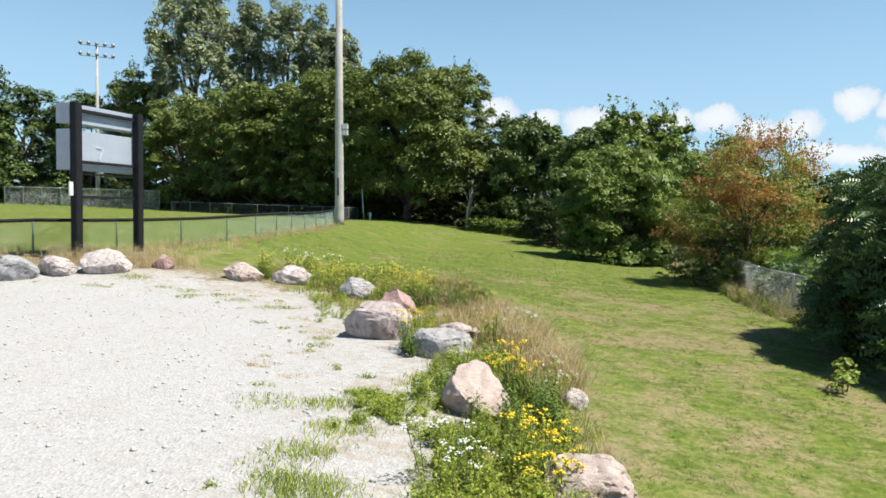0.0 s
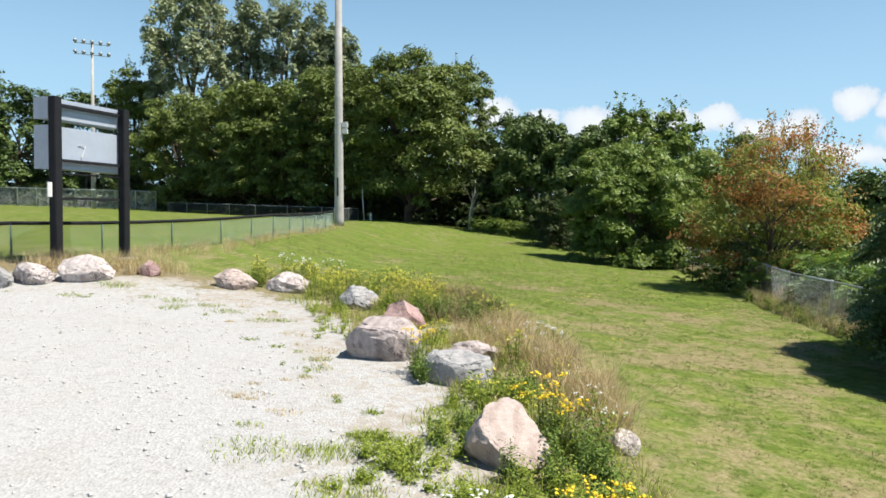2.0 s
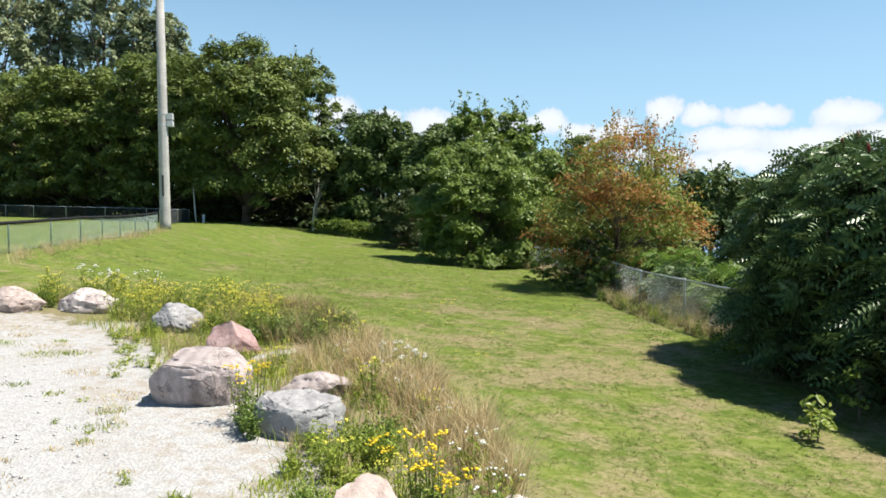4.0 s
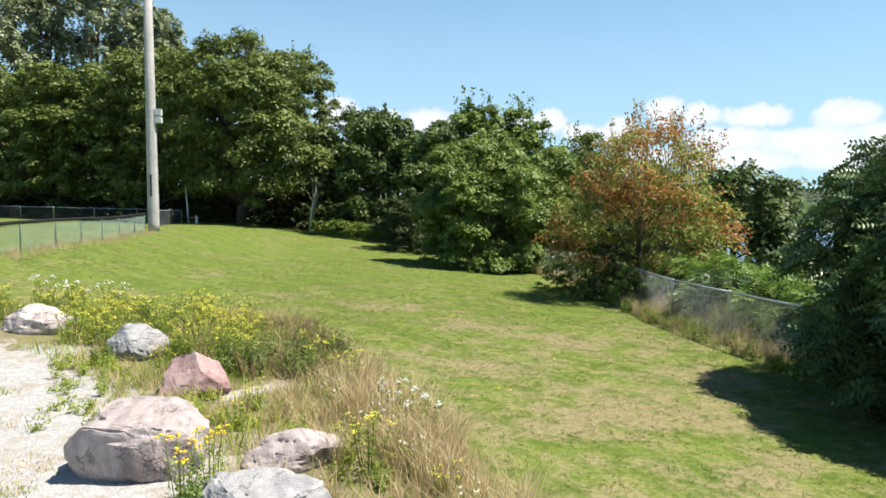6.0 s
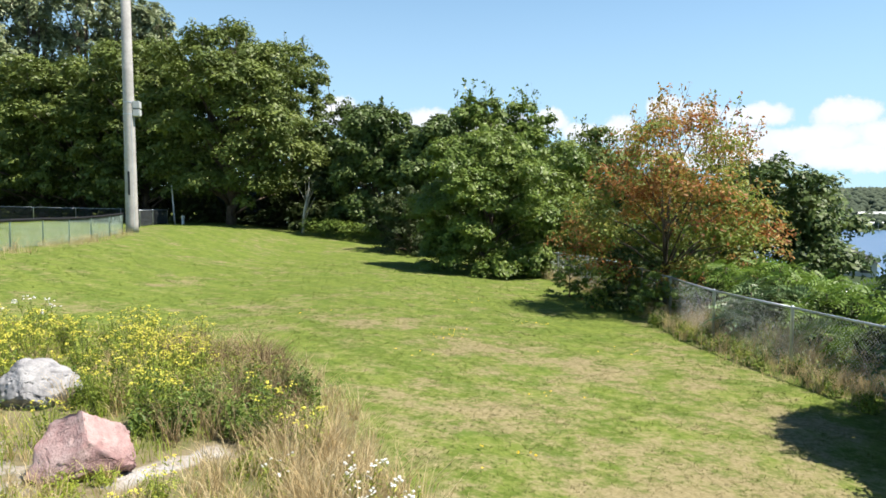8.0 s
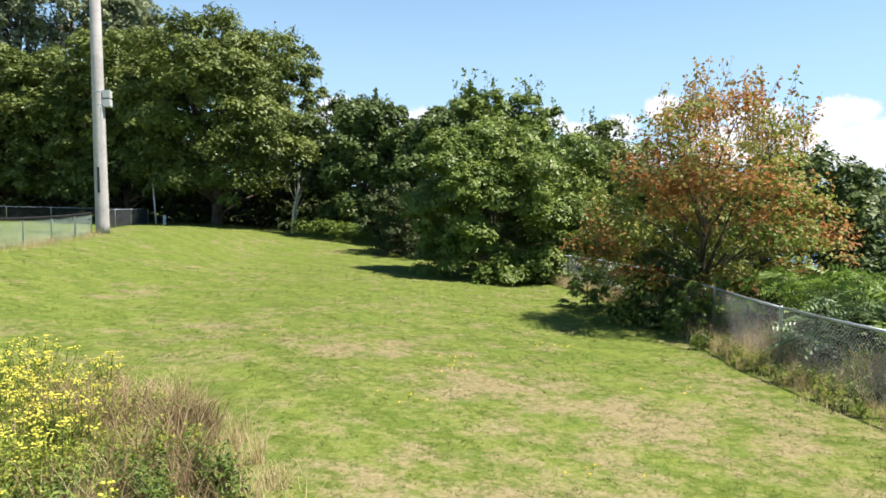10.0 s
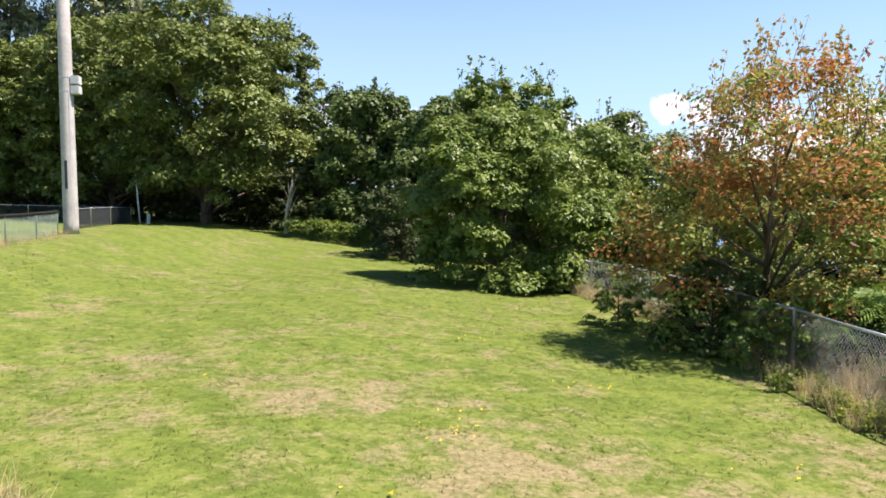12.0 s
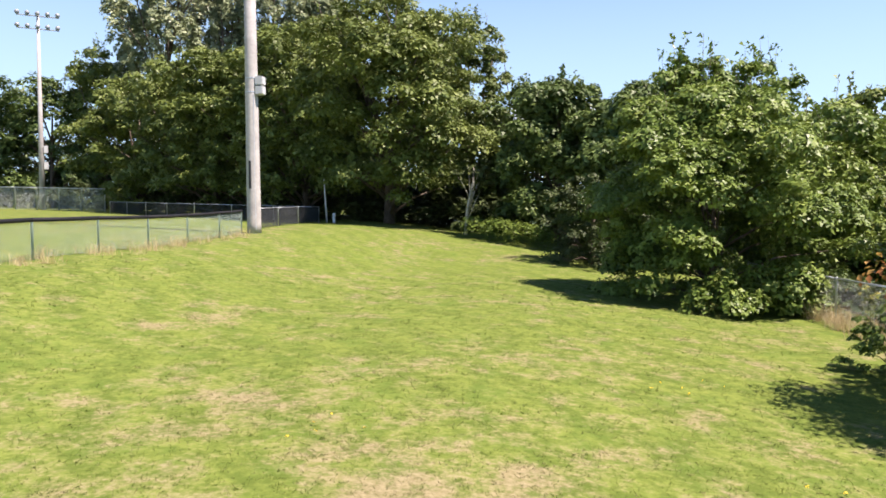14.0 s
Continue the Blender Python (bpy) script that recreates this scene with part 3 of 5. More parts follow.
# ---- the woods round the lawn ----
def woods():
    big = "tall broad maple with dense dark green crown"
    far = "broad green tree behind the ball field"
    dusk = "dark green woodland tree behind the hedge"
    ash = "slender ash with feathery green top"
    # name, x, y, height, crown radius, crown's foot, leaves, count, leaf size, lobes, trunk, label, shoots
    rows = [
        ("maple_tree", -12.0, 74.0, 17.2, 7.7, 1.6, "leaf_maple", 112000, 0.24, 64, 0.38, big, 6),
        ("maple_tree", -7.0, 82.0, 18.0, 4.6, 2.0, "leaf_maple", 22000, 0.28, 34, 0.33, big, 9),
        ("maple_tree", -20.8, 79.0, 16.8, 7.0, 1.1, "leaf_maple", 58000, 0.26, 48, 0.33, big, 4),
        ("maple_tree", -28.0, 83.0, 16.2, 6.6, 1.0, "leaf_maple", 42000, 0.28, 40, 0.33, big, 0),
        ("maple_tree", -33.0, 86.0, 16.6, 7.2, 0.8, "leaf_maple", 36000, 0.30, 36, 0.35, big, 0),
        ("maple_tree", -40.5, 92.0, 16.0, 7.2, 1.0, "leaf_maple", 32000, 0.31, 32, 0.33, big, 0),
        ("maple_tree", -49.0, 97.0, 16.0, 7.5, 0.6, "leaf_maple", 30000, 0.32, 32, 0.33, big, 0),
        ("tree", -66.0, 114.0, 24.0, 6.3, 0.5, "leaf_maple", 24000, 0.38, 30, 0.35, far, 8),
        ("tree", -74.0, 113.0, 19.5, 8.0, 0.5, "leaf_wood", 15000, 0.45, 26, 0.35, far, 0),
        ("tree", -85.0, 111.0, 19.5, 8.5, 0.5, "leaf_wood", 15000, 0.48, 26, 0.35, far, 0),
        ("tree", -94.0, 106.0, 25.0, 9.0, 0.5, "leaf_wood", 11000, 0.55, 26, 0.35, far, 0),
        ("tree", -108.0, 95.0, 23.0, 9.0, 0.5, "leaf_wood", 10000, 0.55, 26, 0.35, far, 0),
        ("woodland_tree", 1.0, 68.0, 10.6, 4.0, 0.3, "leaf_wood", 36000, 0.24, 26, 0.2, dusk, 4),
        ("woodland_tree", 5.0, 63.5, 10.0, 3.8, 0.3, "leaf_wood", 36000, 0.24, 26, 0.18, dusk, 4),
        ("woodland_tree", -1.6, 79.0, 12.5, 5.0, 0.3, "leaf_wood", 22000, 0.28, 22, 0.25, dusk, 2),
        ("ash_tree", 8.6, 65.0, 12.6, 3.4, 0.5, "leaf_bright", 28000, 0.24, 24, 0.18, ash, 10),
        ("ash_tree", 12.6, 66.5, 13.2, 3.6, 0.5, "leaf_bright", 28000, 0.24, 24, 0.18, ash, 10),
        ("ash_tree", 17.0, 63.5, 11.8, 3.8, 0.5, "leaf_maple", 24000, 0.24, 22, 0.18, ash, 10),
        ("ash_tree", 20.8, 57.5, 10.0, 3.6, 0.4, "leaf_maple", 19000, 0.24, 20, 0.16, ash, 7),
        ("woodland_tree", 15.0, 52.0, 8.6, 3.6, 0.3, "leaf_maple", 15000, 0.22, 22, 0.16, "dark green woodland tree behind the fence", 4),
        ("woodland_tree", 14.0, 44.0, 7.2, 3.0, 0.3, "leaf_wood", 14000, 0.20, 20, 0.16, "dark green woodland tree behind the fence", 3),
    ]
    for i, (n, x, y, H, R, low, mat, cnt, leaf, lob, tr, lab, spr) in enumerate(rows):
        tree(n, x, y, H, R, low, mat, cnt, leaf, lab, "tree", 100 + i, int(lob * 1.25), tr, 0.76, 0.235, 0.62, sprays=spr, group="trees of the wood", flat=0.6 if n == "maple_tree" else 0.8, clump=R * (0.115 if n == "maple_tree" else 0.15), per=75, depth=0.22, top_shoot=0.2 if n == "ash_tree" else 0.15)
    for i, (x, y, H, R) in enumerate([(-55.0, 113.0, 39.0, 7.2), (-46.3, 114.5, 35.4, 2.9), (-39.5, 114.5, 34.8, 4.0), (-34.1, 114.5, 33.4, 2.8), (-30.2, 115.0, 29.8, 2.3)]):
        tree("poplar_tree", x, y, H, R, 8, "leaf_poplar", 34000 if i == 0 else 15000, 0.44, "tall grey-green poplar with upright limbs", "tree", 200 + i, 46, 0.5, 0.84, 0.19 if i == 0 else 0.32, 2.3, group="poplars", sprays=40 if i == 0 else 14, clump=0.75, flat=1.4, skirt=False, per=50, depth=0.25, top_shoot=0.12)
    rng = np.random.default_rng(5)
    under = []
    for x, y in along([(-112, 104), (-60, 108), (-44, 96), (-26, 84), (-12, 79), (-3, 74), (3, 67), (9, 60), (14, 55), (22, 52)], 1.6):
        r = rng.uniform(1.2, 2.4)
        under.append((x + rng.normal(0, 1), y + rng.normal(0, 1), g0(x, y) + r * 0.5, r, r, r * rng.uniform(0.8, 1.5)))
        if -24 < x < 8:
            under.append((x + rng.normal(0, 1), y + 3.5 + rng.normal(0, 1), g0(x, y) + 1.0, 1.8, 1.8, 2.0))
            under.append((x + rng.normal(0, 1), y + 6.5 + rng.normal(0, 1), g0(x, y) + 1.2, 2.0, 2.0, 2.4))
    # the shade under the trees is put into the dark leaf colour
    leaf_bank("undergrowth", under, 95000, 0.36, "leaf_shade_dark", "undergrowth along the edge of the wood, leaves darkened for shade", "undergrowth", 6)
    # backing rows in the same shade-dark leaves, added to close gaps between trees
    back = []
    for x, y in along([(-125, 110), (-60, 124), (-40, 106), (-24, 94), (-8, 88), (8, 80), (20, 72)], 2.2):
        r = rng.uniform(2.6, 4.0)
        back.append((x + rng.normal(0, 1.5), y + rng.normal(0, 1.5), g0(x, y) + rng.uniform(0, 7), r, r, r * 1.2))
        back.append((x + rng.normal(0, 1.5), y - 3 + rng.normal(0, 1.5), g0(x, y) + 1.2, r * 0.8, r * 0.8, r * 0.9))
    leaf_bank("woodland", back, 60000, 0.6, "leaf_shade_dark", "woodland backing behind the front trees, leaves darkened for shade", "woodland", 7)
    # farther rows added against sky gaps, coloured as dark as the wood's shade
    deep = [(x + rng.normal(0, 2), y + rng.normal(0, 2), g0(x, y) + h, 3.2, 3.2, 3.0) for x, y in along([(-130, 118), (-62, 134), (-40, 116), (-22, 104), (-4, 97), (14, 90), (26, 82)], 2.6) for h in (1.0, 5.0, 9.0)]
    leaf_bank("deep_woodland", deep, 30000, 1.1, "leaf_shade_dark", "dark leaf backing that stands in for the wood's deep shade", "woodland", 8)


woods()
tree("dense_shrub_tree", 6.4, 47.4, 7.3, 4.2, -0.7, "leaf_bright", 125000, 0.125, "dense rounded green tree with foliage down to the lawn", "tree", 301, 52, 0.11, 0.80, 0.19, 0.7, sprays=14, clump=0.44, per=110, flat=0.65, depth=0.22, fine=True)
tree("dense_shrub_tree", 11.0, 51.0, 7.6, 3.4, 0.0, "leaf_bright", 40000, 0.15, "dense green tree behind the wire fence", "tree", 302, 40, 0.2, 0.76, 0.24, 0.7, sprays=16, clump=0.45, per=90, flat=0.7, fine=True)
tree("shrub", 2.8, 57.0, 4.4, 2.6, 0.0, "leaf_shade_dark", 17000, 0.17, "dark shady shrub at the edge of the lawn", "shrub", 303, 26, 0.1, 0.74, 0.3, foot_ring=10)
tree("box_elder", 9.5, 33.4, 6.5, 3.15, 0.3, "leaf_boxelder", 42000, 0.12, "box elder with rust-brown seed clusters beside the fence", "tree", 310, 46, 0.10, 0.76, 0.25, 0.75, sprays=60, second=("leaf_rust", 0.05, 1.8), depth=0.6, foot_ring=4, clump=0.42, per=50, flat=0.7, top_shoot=0.2, thin=0.55, lean=0.5)
tree("shrub", 12.6, 36.0, 4.2, 2.2, 0.0, "leaf_maple", 11000, 0.16, "green shrub on the slope behind the box elder", "shrub", 313, 22, 0.06, 0.74, 0.3, foot_ring=8)
tree("green_tree", 17.8, 41.0, 8.0, 3.9, 0.3, "leaf_wood", 46000, 0.20, "rounded green tree on the slope beyond the fence", "tree", 311, 44, 0.16, 0.76, 0.26, sprays=5, clump=0.5, per=60, flat=0.75, fine=True)
tree("shrub", 8.5, 33.6, 2.1, 1.4, 0.0, "leaf_wood", 10000, 0.11, "low tangle of leaves at the foot of the box elder", "shrub", 314, 22, 0.03, 0.72, 0.3, foot_ring=9)
tree("shrub", 8.5, 31.4, 1.6, 0.9, 0.0, "leaf_bright", 4000, 0.09, "small green shrub against the wire fence", "shrub", 315, 14, 0.02, 0.7, 0.34)
tree("shrub", 7.4, 36.6, 1.5, 0.9, 0.0, "leaf_bright", 4500, 0.09, "small green shrub under the box elder", "shrub", 312, 14, 0.03, 0.7, 0.34)
tree("birch_tree", -5.3, 69.0, 5.2, 1.4, 3.2, "leaf_shade_dark", 3500, 0.2, "young birch with pale leaning trunk at the wood's edge", "tree", 316, 14, 0.10, 0.7, 0.34, bark="pale_bark", lean=0.7)
rng = np.random.default_rng(12)
hedge = [(-4.6 + 5.0 * i / 17 + rng.normal(0, 0.08), 66.0 - 5.0 * i / 17, g0(-4.6 + 5.0 * i / 17, 66 - 5.0 * i / 17) + h, 0.55, 0.55, 0.5) for i in range(18) for h in (0.45, 0.85)]
leaf_bank("hedge", hedge, 12000, 0.13, "leaf_bright", "low clipped hedge with sunlit yellow-green top", "hedge", 13, "structure", 1.0)


# ---- sumac along the fence ----
def pinnate(bases, dirs, length, rng, pairs=6, droop=0.55):
    """Arching feather leaves: pairs of narrow leaflets along a rib."""
    n = len(bases)
    d = dirs / np.linalg.norm(dirs, axis=1, keepdims=True)
    side = np.cross(d, [0, 0, 1.0])
    side /= np.maximum(np.linalg.norm(side, axis=1, keepdims=True), 1e-6)
    up = np.cross(side, d)
    roll = rng.normal(0, 0.75, n)[:, None]
    side, up = side * np.cos(roll) + up * np.sin(roll), up * np.cos(roll) - side * np.sin(roll)
    droop = droop * rng.uniform(0.2, 1.5, n)
    ln = length * rng.uniform(0.75, 1.2, n)
    out = []
    for k in range(pairs + 1):
        t = 0.18 + 0.82 * k / pairs
        c = bases + d * (ln * t)[:, None] + np.array([0, 0, -1.0]) * (ln * droop * t * t)[:, None]
        w = ln * 0.30 * math.sin(math.pi * (0.18 + 0.74 * t)) ** 0.8
        for sgn in ((-1, 1) if k < pairs else (0,)):
            tip = c + side * (sgn * w)[:, None] + d * (w * (0.35 if sgn else 1.0))[:, None] - np.array([0, 0, 1.0]) * (w * 0.25 * rng.uniform(0.5, 1.5, n))[:, None]
            mid = (c + tip) / 2 + up * (w * 0.06)[:, None]
            across = (d if sgn else side) * (ln * 0.055)[:, None]
            out.append(np.stack([c, mid + across, tip, mid - across], 1))
    V = np.concatenate(out).reshape(-1, 3)
    i = np.arange(len(V) // 4)[:, None] * 4
    return V, np.concatenate([i + [0, 1, 2], i + [0, 2, 3]], 1).reshape(-1, 3)


def sumac(x, y, H, R, heads, seed, mat, label, length=0.5, fill=0, fruit=0, group="sumac bushes", name="sumac_bush"):
    rng = np.random.default_rng(seed)
    z0 = g0(x, y)
    top = thing(name, pose(x, y, z0 - 0.04), label, "shrub", group)
    bm = bmesh.new()
    B, D, cones = [], [], []
    for i in range(heads):
        a, q = i * 2.39996 + rng.uniform(-0.3, 0.3), math.sqrt((i + 0.5) / heads)
        h = H * (1 - 0.50 * q ** 2.2) * rng.uniform(0.92, 1.03) if i % 3 else H * (1 - 0.5 * q ** 2) * rng.uniform(0.2, 0.85)
        e = np.array([math.cos(a) * R * q, math.sin(a) * R * q, max(0.25, h)])
        s = np.array([e[0] * 0.25, e[1] * 0.25, 0])
        if i % 2 == 0 and q < 0.8:
            tube(bm, [s, (s + e) / 2 + [e[0] * 0.12, e[1] * 0.12, 0], e], [0.035, 0.025, 0.012], 5)
        n = rng.integers(8, 13)
        az = np.arange(n) * 2.39996 + rng.uniform(0, 6)
        el = rng.uniform(-0.35, 0.70, n)
        B.append(np.repeat(e[None], n, 0) + rng.normal(0, 0.04, (n, 3)))
        D.append(np.stack([np.cos(az) * np.cos(el) + e[0] / R * 0.55, np.sin(az) * np.cos(el) + e[1] / R * 0.55, np.sin(el)], 1))
        if i < fruit * 3 and i % 3:
            cones.append(e)
    part("stem_work", bm, M["bark"], top, smooth=True)["kind"] = "stuff"
    V, F = pinnate(np.concatenate(B), np.concatenate(D), length, rng)
    part("foliage", mesh_of("foliage", V, F, M[mat]), None, top)["kind"] = "stuff"
    # dark filler leaves that paint the shade inside the bush
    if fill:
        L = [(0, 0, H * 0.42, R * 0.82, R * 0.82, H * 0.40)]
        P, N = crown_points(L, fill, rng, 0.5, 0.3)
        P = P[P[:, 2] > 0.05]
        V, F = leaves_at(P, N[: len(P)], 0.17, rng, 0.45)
        part("inner_foliage", mesh_of("inner_foliage", V, F, M["leaf_shade_dark"]), None, top)["kind"] = "stuff"
    for e in cones:
        bm = bmesh.new()
        tube(bm, [e - [0, 0, 0.08], e, e + [0, 0.01, 0.08], e + [0, 0.02, 0.15]], [0.02, 0.045, 0.035, 0.008], 7)
        part("fruit_cone", bm, M["sumac_fruit"], top, "dark red fruit cone", True)
    return top


OLD = "tall dark green sumac bush with feathery leaves and red cones"
for i, (x, y, H, R, n) in enumerate([(9.0, 19.7, 4.65, 2.0, 190), (8.6, 17.4, 4.3, 2.0, 210), (9.3, 14.5, 3.9, 2.0, 190), (7.5, 18.6, 2.3, 1.1, 76), (7.8, 16.0, 2.4, 1.2, 84), (8.3, 13.8, 2.5, 1.1, 76), (11.6, 18.2, 4.5, 2.2, 40),
                                     (11.8, 15.2, 4.3, 2.5, 40)]):
    sumac(x, y, H, R, n, 400 + i, "leaf_sumac", OLD, 0.52, 7000, 5)
YOUNG = "low bright green young sumac behind the wire fence"
for i, (x, y, H, R, n) in enumerate([(9.5, 23.2, 1.5, 0.9, 20), (10.0, 25.4, 1.7, 1.0, 22), (9.4, 27.3, 1.6, 0.9, 18), (10.4, 28.6, 2.0, 1.1, 22), (9.8, 30.4, 1.8, 1.0, 20),
                                     (11.8, 26.6, 2.1, 1.2, 22), (12.4, 30.2, 2.4, 1.3, 22), (11.4, 32.0, 2.2, 1.2, 20), (12.2, 24.0, 2.3, 1.2, 22), (13.6, 28.0, 2.5, 1.5, 24), (14.0, 32.6, 2.7, 1.6, 24), (14.2, 24.6, 2.5, 1.6, 24)]):
    sumac(x, y, H, R, n, 430 + i, "leaf_young_sumac" if i % 3 != 2 else "leaf_sumac", YOUNG, 0.55, 900, 0, "young sumac", "young_sumac")
slope = [(9.6 + 1.4 * (i % 5) + rng.normal(0, 0.4), 21.5 + 0.45 * i + rng.normal(0, 0.4), 0, 0.8, 0.8, 0.8) for i in range(60)]
slope = [(x, y, g0(x, y) + 0.5, a, b, c) for x, y, _, a, b, c in slope]
leaf_bank("hillside_scrub", slope, 22000, 0.15, "leaf_wood", "tangled green scrub on the slope beyond the fence", "scrub", 14)
for i, (x, y, h, r) in enumerate([(5.36, 14.9, 0.55, 0.20), (5.55, 15.15, 0.75, 0.16), (6.5, 15.6, 1.3, 0.24)]):
    tree("sapling", x, y, h, r, 0.05, "leaf_sapling", 90, 0.10, "small yellow-green sapling at the edge of the sumac", "sapling", 460 + i, 7, 0.012, 0.7, 0.5, clump=0.14, per=16, group="saplings", depth=0.6)


# ---- wire fences ----
def fence(name, posts, height, wire, metal, label, post_r=0.03, rail_r=0.022, gap=0.075, wire_r=0.0022, cap=0.0, cap_mat=None, foot=0.05, rail_label=""):
    """Chain link: round posts, a top rail and two families of slanting wires in every span."""
    tops = thing(name, pose(posts[0][0], posts[0][1], g0(*posts[0])), label, "fence")
    ox, oy, oz = posts[0][0], posts[0][1], g0(*posts[0])
    P = [Vector((x - ox, y - oy, g0(x, y) - oz)) for x, y in posts]
    Z = Vector((0, 0, 1))
    for p in P:
        bm = bmesh.new()
        tube(bm, [p - Z * 0.1, p + Z * (height - 0.03), p + Z * (height + 0.02), p + Z * (height + 0.045)], [post_r, post_r, post_r * 1.25, post_r * 0.5], 8)
        part("post", bm, metal, tops, smooth=True)
    for a, b in zip(P, P[1:]):
        bm = bmesh.new()
        tube(bm, [a + Z * height, a.lerp(b, 0.5) + Z * (height - 0.008), b + Z * height], [rail_r] * 3, 8)
        part("top_rail", bm, metal, tops, smooth=True)
        if cap:
            bm = bmesh.new()
            tube(bm, [a + Z * height, a.lerp(b, 0.5) + Z * (height - 0.01), b + Z * height], [cap] * 3, 8)
            part("rail_guard", bm, cap_mat, tops, rail_label, True)
        ln = (b - a).length
        d = (b - a) / ln
        n = d.cross(Z).normalized()
        hh = height - foot
        V, F = [], []
        for fam in (1, -1):
            k = int(ln / gap) + int(hh / gap) + 2
            for i in range(k):
                s0 = i * gap - (hh if fam > 0 else 0)
                s1 = s0 + hh * fam
                z0, z1 = foot, height
                if fam > 0:
                    lo, hi = max(s0, 0), min(s1, ln)
                    if hi - lo < 0.01:
                        continue
                    zl, zh = z0 + (lo - s0), z0 + (hi - s0)
                else:
                    lo, hi = max(s1, 0), min(s0, ln)
                    if hi - lo < 0.01:
                        continue
                    zl, zh = z0 + (s0 - lo), z0 + (s0 - hi)
                q0, q1 = a + d * lo + Z * zl, a + d * hi + Z * zh
                w = (q1 - q0).normalized()
                u = w.cross(n)
                j = len(V)
                o = n * (0.002 * fam)
                for q in (q0, q1):
                    V += [q + o + n * wire_r, q + o - n * wire_r * 0.5 + u * wire_r * 0.87, q + o - n * wire_r * 0.5 - u * wire_r * 0.87]
                F += [(j, j + 1, j + 4, j + 3), (j + 1, j + 2, j + 5, j + 4), (j + 2, j, j + 3, j + 5)]
        part("wire_mesh", mesh_of("wire_mesh", [tuple(v) for v in V], F, wire), None, tops)
    return tops


def field_x(y):
    """The outfield fence: straight from the light pole, then bending away behind the sign."""
    return -13.7 - 0.055 * max(0, y - 40) - 0.035 * max(0, 36 - y) ** 2


line = [(field_x(y), y) for y in np.arange(21.0, 54.5, 0.25)]
posts = along(line, 3.0)
posts.append((-14.55, 54.2))
more = [(posts[0][0] - 2.8 * k, posts[0][1] - 1.1 * k) for k in (4, 3, 2, 1)]
fence("field_fence", more + posts, 1.15, M["field_wire"], M["field_wire"], "low ball-field fence with a black padded top rail", 0.035, 0.025, 0.09, 0.0040, 0.065, M["black"], rail_label="black padded rail guard")
fence("boundary_fence", [(9.6, 9.2), (9.2, 12.3), (8.8, 15.4), (8.5, 18.4), (8.3, 21.5), (8.19, 24.5), (8.17, 27.5), (8.67, 30.9), (9.1, 34.0), (9.4, 37.2), (9.4, 40.5), (8.9, 43.3), (8.35, 46.1), (8.0, 49.0)],
      1.27, M["wire"], M["galvanised"], "galvanised chain link fence with weeds along its foot", 0.035, 0.026, 0.085, 0.0018)
fence("far_fence", [(-15.6, 58.5), (-16.0, 62.0), (-16.3, 66.0), (-16.5, 70.5), (-20.5, 71.5), (-24.5, 72.6), (-28.5, 74.0), (-32.5, 76.5), (-36.5, 79.5), (-40.5, 82.5), (-44.5, 85.5)], 1.15, M["dark_green"], M["galvanised"],
      "low dark wire fence along the far edge of the field", 0.04, 0.03, 0.12, 0.010, 0.03, M["black"])
fence("backstop_fence", [(-49.5 - 3.1 * k, 91.5 + 0.25 * k) for k in range(9)], 2.6, M["wire"], M["galvanised"], "tall grey chain link fence beyond the ball field", 0.07, 0.05, 0.16, 0.010)


# ---- poles ----
def light_pole():
    x, y = -14.2, 54.9
    top = thing("light_pole", pose(x, y, g0(x, y) - 0.05, 0, -0.75, 0), "tall tapered concrete light pole at the corner of the lawn", "pole")
    bm = bmesh.new()
    tube(bm, [(0, 0, 0), (0, 0, 0.5), (0, 0, 8), (0, 0, 26)], [0.36, 0.355, 0.31, 0.20], 20)
    part("shaft", bm, M["concrete"], top, smooth=True)
    for z0, z1 in ((7.0, 7.42), (7.47, 7.9)):
        bm = box(bmesh.new(), (0.27, -0.22, z0), (0.68, 0.2, z1), 0.03)
        b = part("junction_box", bm, M["grey_box"], top, "pale grey electrical box")
    for z in (7.1, 7.8):
        bm = bmesh.new()
        tube(bm, [(0, 0, z), (0, 0, z + 0.05)], [0.325, 0.325], 20)
        part("band", bm, M["galvanised"], top)
    bm = bmesh.new()
    tube(bm, [(0.22, -0.26, 0.2), (0.2, -0.25, 3), (0.2, -0.24, 7.0)], [0.025, 0.025, 0.025], 6)
    part("conduit", bm, M["galvanised"], top)
    bm = box(bmesh.new(), (-0.07, -0.372, 2.3), (0.05, -0.33, 3.7), 0.01)
    part("hand_plate", bm, M["dark_green"], top)


light_pole()


